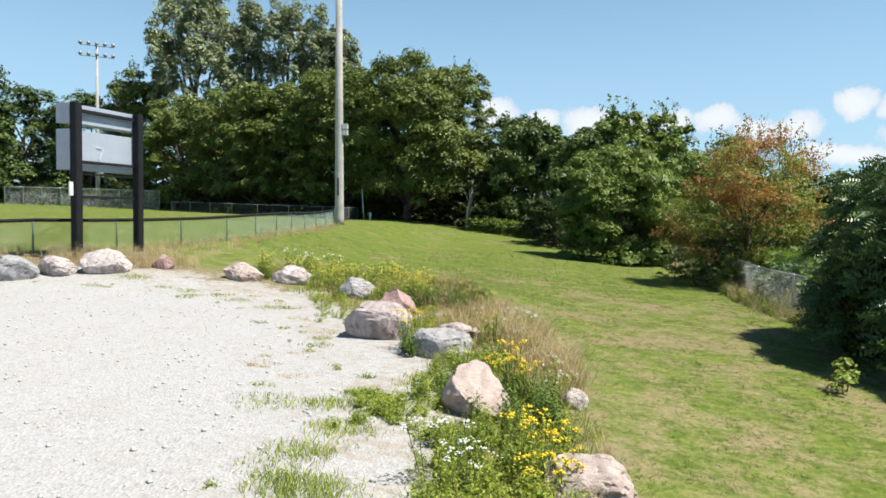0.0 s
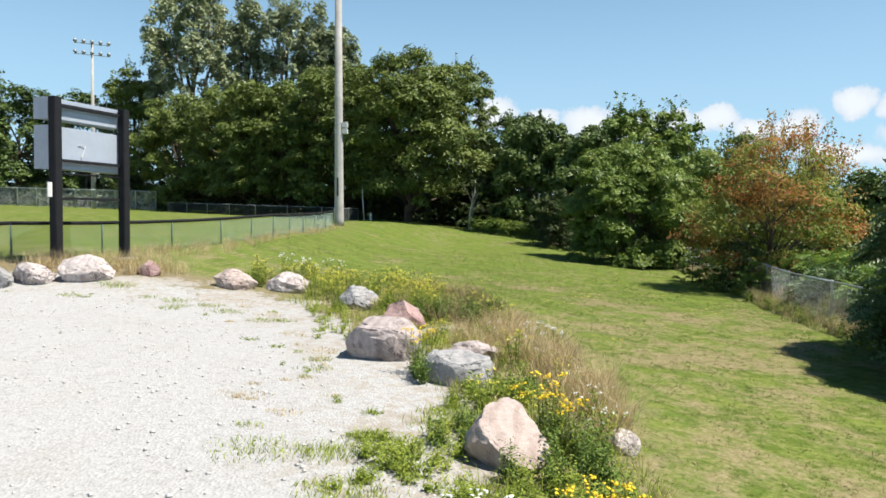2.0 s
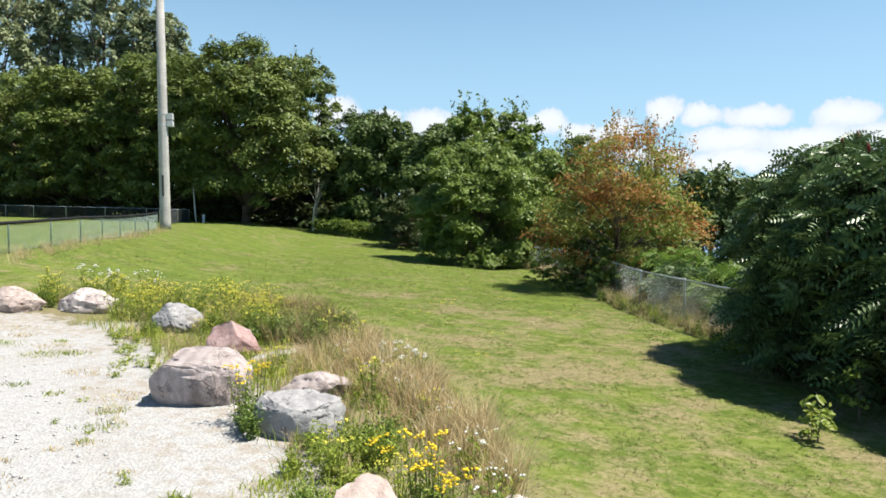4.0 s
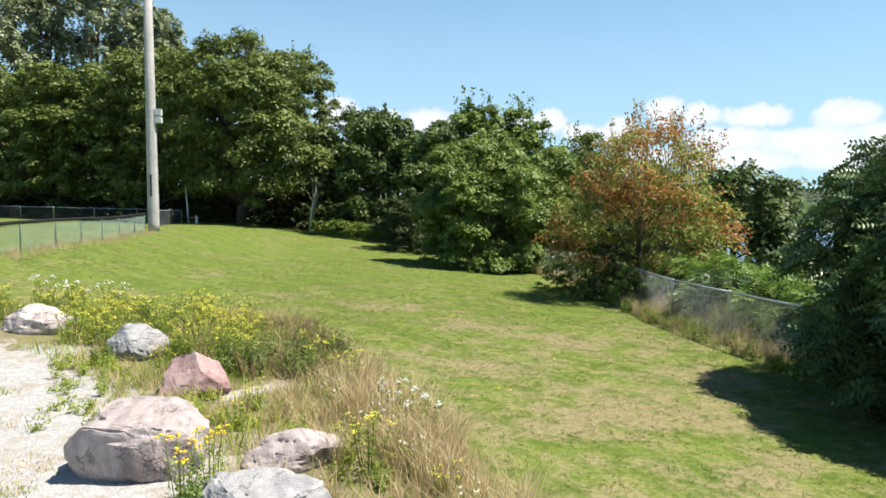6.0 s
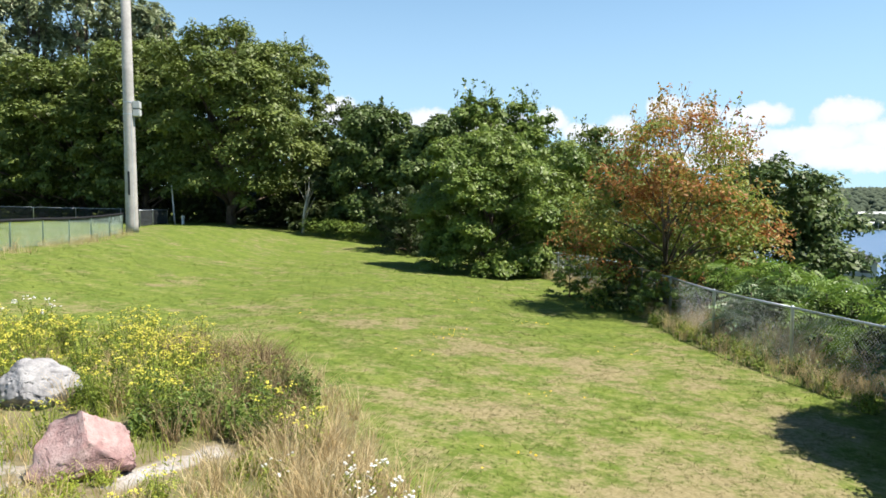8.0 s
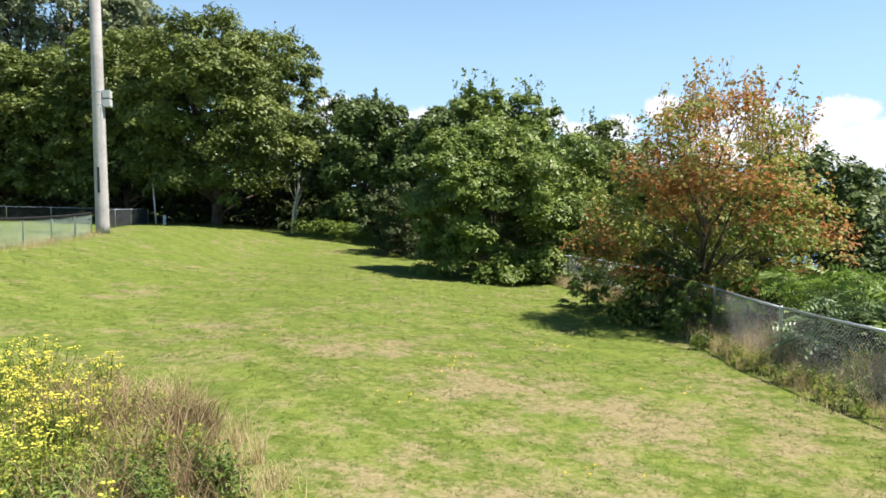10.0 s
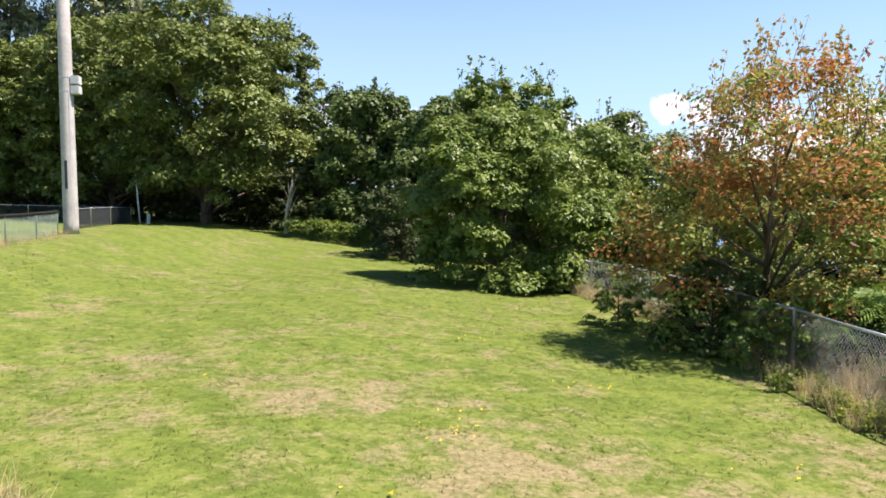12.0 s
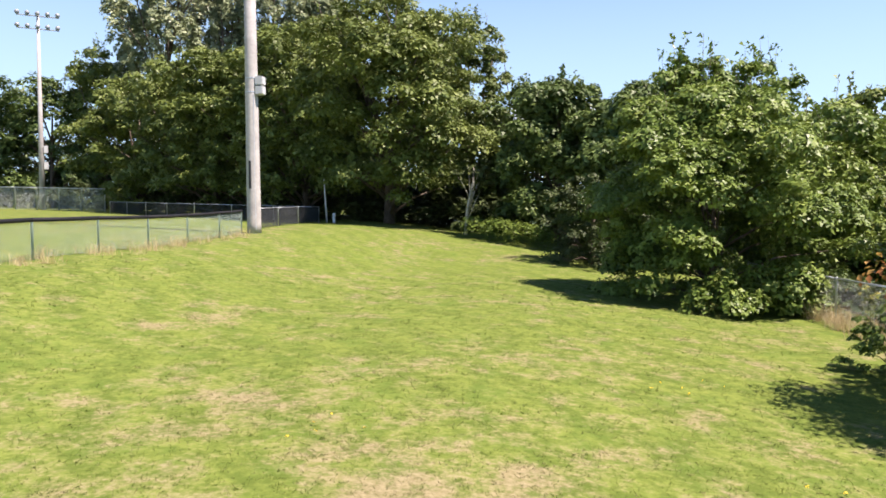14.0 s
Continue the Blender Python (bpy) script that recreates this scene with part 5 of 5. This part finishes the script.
def dry_grass():
    """Tussocks of dry grass: blades that fan out from one foot."""
    rng = np.random.default_rng(42)
    parts = []

    def tussocks(poly, count, per, height, foot=0.05):
        x, y = clear(*scatter(poly, count, rng))
        n = len(x)
        per = (per * rng.uniform(0.4, 1.5, n)).astype(int)
        k = np.repeat(np.arange(n), per)
        hh = np.repeat(height * rng.uniform(0.5, 1.3, n), per)
        f = foot * np.repeat(rng.uniform(0.5, 1.8, n), per)
        parts.append((x[k] + rng.normal(0, 1, len(k)) * f, y[k] + rng.normal(0, 1, len(k)) * f, hh))

    tussocks(OUTER, 620, 36, 0.40, 0.06)
    tussocks([(0.5, 12.2), (0.8, 13.0), (0.8, 15.5), (0.1, 18.2), (-0.6, 19.6), (-1.2, 19.0), (-0.5, 16.5), (0.2, 14.5)], 380, 44, 0.52, 0.06)
    tussocks(STRIP, 420, 26, 0.32, 0.05)
    tussocks([(-4.0, 17.2), (-2.6, 17.0), (-2.0, 18.4), (-2.4, 19.0), (-4.0, 18.7)], 60, 24, 0.26, 0.05)
    tussocks([(-15.3, 22.9), (-13.9, 22.9), (-13.9, 23.7), (-15.2, 23.7)], 40, 24, 0.55, 0.07)
    # pale grass behind the wire fence
    tussocks([(8.7, 20.5), (10.0, 20.5), (10.0, 32.0), (9.3, 32.5), (8.7, 29.0)], 260, 24, 0.75, 0.08)
    tussocks(FLOWERY, 160, 26, 0.50, 0.06)
    # along the field fence and round the sign
    tussocks([(-21, 19.8), (-16, 22.4), (-13.2, 24.5), (-12.2, 30), (-12.6, 36), (-12.9, 46), (-13.6, 54), (-14.6, 54.5), (-14.4, 44), (-14.2, 36), (-15.5, 28), (-20, 24)], 1100, 22, 0.40, 0.09)
    # brown tangle at the foot of the sign
    tussocks([(-13.4, 22.6), (-10.6, 23.6), (-10.8, 24.8), (-13.6, 24.6)], 90, 24, 0.5, 0.07)
    # along the foot of the wire fence
    tussocks([(7.7, 21), (7.5, 24.5), (7.5, 27.5), (8.0, 31), (8.4, 36), (8.4, 43), (8.6, 46), (9.4, 43), (9.6, 38), (9.1, 31), (8.7, 27), (8.6, 21)], 620, 24, 0.50, 0.08)
    x = np.concatenate([p[0] for p in parts])
    y = np.concatenate([p[1] for p in parts])
    h = np.concatenate([p[2] for p in parts])
    V, F = blades(x, y, h, 0.008, 0.7, rng)
    tagged(new("dry_grass", mesh_of("dry_grass", V, F, M["straw"])), "tall dry tan grass among boulders and along fences", "grass", kind="stuff")
    # brown bush of dead stalks at the far end of the strip
    parts.clear()
    tussocks([(-3.6, 22.6), (-1.5, 22.0), (-1.5, 23.4), (-2.3, 24.6), (-3.8, 25.2)], 90, 46, 0.54, 0.07)
    tussocks([(-2.6, 19.8), (-1.0, 19.4), (-0.9, 21.6), (-1.6, 22.4), (-2.8, 21.6)], 70, 30, 0.48, 0.06)
    V, F = blades(parts[0][0], parts[0][1], parts[0][2], 0.010, 0.8, rng)
    V2, F2 = blades(parts[1][0], parts[1][1], parts[1][2], 0.008, 0.7, rng)
    tagged(new("dead_stalks", mesh_of("dead_stalks", np.concatenate([V, V2]), np.concatenate([F, F2 + len(V)]), M["dead_stalk"])), "brown bush of dead stalks at the lawn's edge", "weeds", kind="stuff")


dry_grass()


def leafy_plants(x, y, height, radius, stems, leaves, leaf, rng):
    """Bushy weeds: stems that fan out from a foot, with leaves along them."""
    n = len(x)
    h, r = height * rng.uniform(0.55, 1.25, n), radius * rng.uniform(0.6, 1.3, n)
    k = np.repeat(np.arange(n), stems)
    a, q = rng.uniform(0, 6.283, len(k)), np.sqrt(rng.random(len(k)))
    end = np.stack([np.cos(a) * q * r[k], np.sin(a) * q * r[k], h[k] * (1 - 0.4 * q * q) * rng.uniform(0.7, 1.08, len(k))], 1)
    j = np.repeat(np.arange(len(k)), leaves)
    t = rng.uniform(0.12, 1.0, len(j))[:, None]
    base = np.stack([x, y, gz(x, y)], 1)[k][j]
    P = base + end[j] * [0.3, 0.3, 0] * (1 - t) + end[j] * t + rng.normal(0, leaf * 0.5, (len(j), 3))
    N = end[j] * [1.2, 1.2, 0] / radius * 0.35 + [0, 0, 0.75] + rng.normal(0, 0.42, (len(j), 3))
    return P, N, leaf * (1.25 - 0.55 * t[:, 0])


def weeds():
    """Bushy weeds, thick among the boulders and thin on the gravel's edge."""
    rng = np.random.default_rng(43)
    beds = {"weed": [], "deep_weed": []}

    def bed(mat, poly, count, height, radius, stems, leaves, leaf):
        x, y = scatter(poly, count, rng)
        x, y = clear(x, y)
        beds[mat].append(leafy_plants(x, y, height, radius, stems, leaves, leaf, rng))

    bed("weed", NEAR_WEEDS, 150, 0.44, 0.14, 9, 16, 0.050)
    bed("deep_weed", NEAR_WEEDS, 24, 0.36, 0.13, 8, 16, 0.055)
    bed("weed", LOW_WEEDS, 42, 0.20, 0.14, 9, 12, 0.046)
    bed("weed", [(-2.25, 10.7), (-1.5, 10.9), (-1.5, 11.6), (-2.1, 11.6)], 18, 0.30, 0.15, 9, 14, 0.050)
    bed("deep_weed", [(-1.5, 11.6), (-0.9, 11.9), (-0.9, 12.6), (-1.6, 12.6)], 13, 0.38, 0.15, 9, 16, 0.05)
    # beside the pointed boulder
    bed("deep_weed", [(-0.28, 10.8), (0.35, 10.9), (0.3, 12.2), (-0.3, 12.2)], 36, 0.62, 0.14, 8, 22, 0.055)
    bed("deep_weed", [(-0.75, 10.95), (-0.3, 10.95), (-0.3, 11.2), (-0.6, 11.2)], 7, 0.45, 0.12, 6, 14, 0.045)
    # round the flat grey boulder
    bed("deep_weed", [(-2.25, 14.6), (-1.95, 14.4), (-1.9, 15.1), (-2.2, 15.3)], 12, 0.50, 0.13, 8, 18, 0.055)
    bed("weed", [(-1.9, 13.2), (-0.5, 13.0), (-0.3, 14.2), (-1.9, 14.2)], 44, 0.36, 0.15, 9, 15, 0.055)
    bed("deep_weed", [(-1.0, 13.6), (-0.1, 13.4), (0.0, 14.8), (-0.9, 14.4)], 24, 0.44, 0.14, 8, 16, 0.055)
    bed("weed", [(-3.35, 15.3), (-2.5, 15.1), (-2.4, 15.5), (-3.3, 15.7)], 7, 0.22, 0.12, 7, 12, 0.04)
    bed("deep_weed", [(-2.95, 15.55), (-2.6, 15.55), (-2.6, 15.8), (-2.95, 15.8)], 5, 0.34, 0.10, 7, 14, 0.045)
    # in front of the red boulder
    bed("weed", [(-3.9, 17.4), (-2.6, 17.2), (-2.0, 18.4), (-2.4, 19.0), (-3.9, 18.7)], 46, 0.24, 0.14, 8, 13, 0.046)
    # the middle of the strip
    bed("weed", [(-0.4, 15.0), (0.5, 15.2), (-0.2, 18.4), (-0.9, 21.4), (-1.9, 20.8), (-2.5, 17.4), (-1.9, 16.8)], 90, 0.30, 0.14, 8, 13, 0.050)
    bed("deep_weed", [(-2.9, 20.0), (-1.1, 19.9), (-0.9, 21.4), (-1.5, 22.3), (-3.2, 21.5)], 80, 0.56, 0.19, 9, 18, 0.065)
    bed("weed", [(-4.3, 16.8), (-3.6, 17.4), (-4.0, 19.6), (-5.2, 21.4), (-6.2, 21.6), (-5.2, 19.6)], 100, 0.26, 0.15, 8, 12, 0.048)
    bed("deep_weed", [(-5.4, 21.0), (-4.6, 20.9), (-4.5, 21.2), (-5.3, 21.9)], 14, 0.40, 0.15, 8, 14, 0.055)
    bed("weed", [(-4.0, 21.6), (-1.5, 21.4), (-1.5, 23.2), (-2.4, 24.4), (-3.8, 24.8)], 110, 0.48, 0.17, 8, 13, 0.055)
    # the flowering bank
    bed("weed", FLOWERY, 330, 0.58, 0.17, 9, 14, 0.058)
    bed("deep_weed", FLOWERY, 130, 0.46, 0.17, 8, 14, 0.062)
    # along the wire fence
    bed("weed", [(7.6, 20), (7.6, 30), (8.2, 33), (8.8, 33), (8.5, 20)], 70, 0.36, 0.18, 8, 12, 0.075)
    bed("deep_weed", [(7.6, 20), (7.6, 30), (8.2, 33), (8.8, 33), (8.5, 20)], 80, 0.46, 0.18, 8, 12, 0.075)
    bed("weed", [(8.8, 20.5), (10.2, 20.5), (10.2, 32.0), (9.4, 32.5), (8.8, 29.0)], 110, 0.70, 0.24, 9, 14, 0.08)
    # flat rosettes on the gravel's edge
    bed("weed", FRINGE, 150, 0.05, 0.12, 6, 9, 0.034)
    for mat, name, label in (("weed", "weeds", "bright green leafy weeds among the boulders"), ("deep_weed", "dark_weeds", "dark green bushy weeds beside the boulders")):
        P, N, S = (np.concatenate(a) for a in zip(*beds[mat]))
        V, F = leaves_at(P, N, S, rng, 0.45, 0.1)
        tagged(new(name, mesh_of(name, V, F, M[mat])), label, "weeds", kind="stuff")
    # green blades between them
    x, y = scatter(STRIP, 52000, rng)
    k = (~inside(OUTER, x, y) | (rng.random(len(x)) < 0.3)) & (0.5 + 0.5 * np.sin(x * 3.1 + y) * np.cos(y * 2.3 - x) > rng.random(len(x)) * 0.9)
    x, y = clear(x[k][:15000], y[k][:15000])
    V, F = blades(x, y, 0.28, 0.009, 0.7, rng)
    tagged(new("tall_grass", mesh_of("tall_grass", V, F, M["weed"])), "uncut green grass among the boulders", "grass", kind="stuff")

    def mats_of_turf(poly, count, low, high, blades_per, height):
        cx, cy = scatter(poly, count, rng)
        size = rng.uniform(low, high, len(cx))
        k = np.repeat(np.arange(len(cx)), (blades_per * size ** 1.5 / high ** 1.5).astype(int) + 20)
        a, q = rng.uniform(0, 6.283, len(k)), np.sqrt(rng.random(len(k))) * (1 + 0.35 * np.sin(3 * rng.uniform(0, 6.283, len(k))))
        x, y = clear(cx[k] + np.cos(a) * q * size[k] * 1.5, cy[k] + np.sin(a) * q * size[k])
        return blades(x, y, height, 0.010, 0.9, rng)

    V, F = mats_of_turf([(-2.8, 5.5), (-2.5, 10.5), (-3.0, 12.2), (-2.9, 13.3), (-1.6, 13.3), (-0.5, 12.5), (0.2, 9), (0.0, 5.5)], 46, 0.08, 0.34, 420, 0.10)
    tagged(new("turf", mesh_of("turf", V, F, M["weed"])), "patchy bright green turf creeping over gravel", "grass", kind="stuff")
    V, F = mats_of_turf(FRINGE, 170, 0.05, 0.34, 190, 0.07)
    tagged(new("grass_tufts", mesh_of("grass_tufts", V, F, M["weed"])), "sparse grass tufts growing through gravel", "grass", kind="stuff")
    V, F = mats_of_turf([(-3.4, 11.0), (-2.4, 13.6), (-3.0, 15.4), (-4.2, 17.5), (-6.3, 20.5), (-7.4, 21.5), (-9.5, 22.2), (-8.0, 20.0), (-5.4, 16.4), (-4.4, 13.0)], 110, 0.06, 0.30, 120, 0.06)
    tagged(new("dry_turf", mesh_of("dry_turf", V, F, M["straw"])), "dried short grass on the gravel's edge", "grass", kind="stuff")


weeds()


def flower_plant(name, label, category, stems, height, spread, heads, petal, head_r, seed, flat):
    """A flowering plant: thin stems, narrow leaves and clustered flower heads."""
    rng = np.random.default_rng(seed)
    top = thing(name, Matrix(), label, category, label)
    bm = bmesh.new()
    L, Q, H = [], [], []
    for i in range(stems):
        a, q = i * 2.4 + rng.uniform(-0.4, 0.4), spread * math.sqrt((i + 0.5) / stems)
        h = height * rng.uniform(0.72, 1.08)
        e = np.array([math.cos(a) * q, math.sin(a) * q, h])
        s = e * [0.3, 0.3, 0]
        tube(bm, [s, (s + e) / 2, e], [0.006, 0.005, 0.003], 4)
        n = 26
        t = rng.uniform(0.1, 0.92, n)[:, None]
        L.append(s + (e - s) * t + rng.normal(0, 0.035, (n, 3)))
        for k in range(heads):
            c = e + np.array([rng.normal(0, head_r * 2.0), rng.normal(0, head_r * 2.0), rng.uniform(-0.03, 0.02)])
            H.append(c)
    part("stalk", bm, M["stem"], top)["kind"] = "stuff"
    V, F = leaves_at(np.concatenate(L), rng.normal(size=(stems * 26, 3)) + [0, 0, 0.7], 0.065, rng, 0.28)
    part("leafage", mesh_of("leafage", V, F, M["weed"]), None, top)["kind"] = "stuff"
    bm = bmesh.new()
    for c in H:
        m = Matrix.Translation(c) @ Matrix.Rotation(rng.uniform(-0.35, 0.35), 4, "X") @ Matrix.Diagonal((1, 1, flat, 1))
        r = bmesh.ops.create_icosphere(bm, subdivisions=1, radius=head_r * rng.uniform(0.7, 1.2), matrix=m)
        for v in r["verts"]:
            v.co += Vector(rng.normal(0, head_r * 0.12, 3))
    part("bloom", bm, M[petal], top, "clustered flower heads")["kind"] = "stuff"
    return top


def flowers():
    rng = np.random.default_rng(44)
    tall = flower_plant("tansy", "tall tansy with flat yellow flower clusters", "wildflower", 6, 0.80, 0.17, 7, "yellow", 0.017, 51, 0.6)
    low = flower_plant("goldenrod", "yellow-flowered weed among the boulders", "wildflower", 8, 0.68, 0.28, 6, "lemon", 0.013, 52, 0.5)
    lace = flower_plant("wild_carrot", "wild carrot with flat white flower heads", "wildflower", 5, 0.56, 0.24, 7, "white_petal", 0.014, 53, 0.5)
    daisy = flower_plant("white_aster", "small white-flowered weed in dry grass", "wildflower", 6, 0.42, 0.20, 2, "white_petal", 0.015, 54, 0.6)
    stub = flower_plant("tansy", "low tansy with yellow flower clusters", "wildflower", 6, 0.40, 0.16, 7, "yellow", 0.017, 55, 0.6)
    spots = {stub: [(0.36, 10.25), (0.42, 9.45), (0.0, 9.0), (0.25, 10.0), (0.3, 9.0), (-0.55, 13.5)], tall: [(-0.13, 11.9), (-0.02, 11.7), (-0.25, 12.05), (0.1, 9.15), (-0.1, 9.25), (-2.05, 15.35), (-2.2, 14.95)],
             lace: [(-0.72, 9.3), (-0.5, 9.0), (-0.95, 9.1), (-0.62, 8.75), (-7.2, 25.2), (-6.4, 25.6), (-8.0, 25.7), (-0.15, 17.4), (0.1, 17.0), (-0.3, 17.9)],
             daisy: [(0.45, 12.4), (0.6, 12.9), (0.4, 13.4), (0.55, 13.9), (0.2, 15.6), (0.0, 16.2), (-0.2, 16.8), (-0.5, 17.2), (0.1, 17.7), (-0.4, 18.2), (-0.1, 16.0), (0.35, 15.0), (-1.1, 18.4)], low: []}
    x, y = clear(*scatter(FLOWERY, 210, rng))
    west = x < -3.3 + 0.5 * np.sin(y * 5) + rng.exponential(0.35, len(x))
    x, y = x[west], y[west]
    spots[low] = list(zip(x, y)) + [(0.1, 15.2), (-0.9, 19.2), (-1.4, 20.0), (-2.1, 18.2), (-0.6, 15.9), (-2.2, 17.4), (-3.8, 20.0), (-1.0, 13.2), (-0.4, 12.6)]
    high = flower_plant("tall_goldenrod", "tall yellow-flowered weed behind the wire fence", "wildflower", 9, 1.35, 0.34, 7, "lemon", 0.017, 56, 0.7)
    spots[high] = [(9.7, 38.6), (9.9, 39.4), (9.8, 40.2), (9.9, 41.0), (9.7, 41.8), (10.3, 39.9), (10.4, 41.3), (9.5, 42.6), (10.6, 38.9)]
    for proto, at in spots.items():
        for i, (px, py) in enumerate(at):
            s = rng.uniform(0.6, 1.2) if proto is low else rng.uniform(0.8, 1.15)
            s = 1.55 if proto is lace and py > 20 else s
            m = pose(px, py, g0(px, py) - 0.01, 0, 0, rng.uniform(0, 360)) @ Matrix.Scale(s, 4)
            if i == 0:
                proto.matrix_world = m
            else:
                c = copy_thing(proto, m)
                c.matrix_world = m


flowers()


def dandelions():
    """Small yellow flowers here and there in the lawn."""
    rng = np.random.default_rng(47)
    c = [(2.0, 27.4, 9), (1.6, 28.0, 6), (4.2, 30.0, 7), (0.6, 25.2, 5), (3.4, 34.0, 6), (-1.5, 30.5, 5), (5.4, 26.5, 5), (2.6, 22.5, 5), (1.4, 19.5, 5)]
    x = np.concatenate([rng.normal(a, 0.35, n) for a, _, n in c])
    y = np.concatenate([rng.normal(b, 0.35, n) for _, b, n in c])
    P = np.repeat(np.stack([x, y, gz(x, y) + 0.05], 1), 3, 0) + rng.normal(0, 0.008, (len(x) * 3, 3))
    V, F = leaves_at(P, rng.normal(0, 0.3, P.shape) + [0, 0, 1], 0.035, rng, 0.9, 0)
    tagged(new("lawn_flowers", mesh_of("lawn_flowers", V, F, M["yellow"])), "scattered small yellow flowers in the lawn", "flowers", kind="stuff")


dandelions()


def pebbles():
    """Loose stones on the gravel."""
    rng = np.random.default_rng(45)
    x, y = scatter([(-1.6, 5), (-2.4, 11), (-3.6, 15), (-6.5, 19.5), (-9, 21), (-17, 21.4), (-17, 16), (-9, 6), (-4, 5)], 7000, rng)
    n = len(x)
    r = 0.007 + 0.030 * rng.random(n) ** 6
    base = np.array([(1, 0, 0), (-1, 0, 0), (0, 1, 0), (0, -1, 0), (0, 0, 0.7), (0, 0, -0.7)])
    tri = np.array([(0, 2, 4), (2, 1, 4), (1, 3, 4), (3, 0, 4), (2, 0, 5), (1, 2, 5), (3, 1, 5), (0, 3, 5)])
    V = np.stack([x, y, gz(x, y) + r * 0.35], 1)[:, None] + base[None] * r[:, None, None] * rng.uniform(0.6, 1.4, (n, 6, 1))
    F = tri[None] + (np.arange(n) * 6)[:, None, None]
    tagged(new("pebbles", mesh_of("pebbles", V.reshape(-1, 3), F.reshape(-1, 3), M["pebble"])), "loose pale gravel stones", "gravel", kind="stuff")


pebbles()
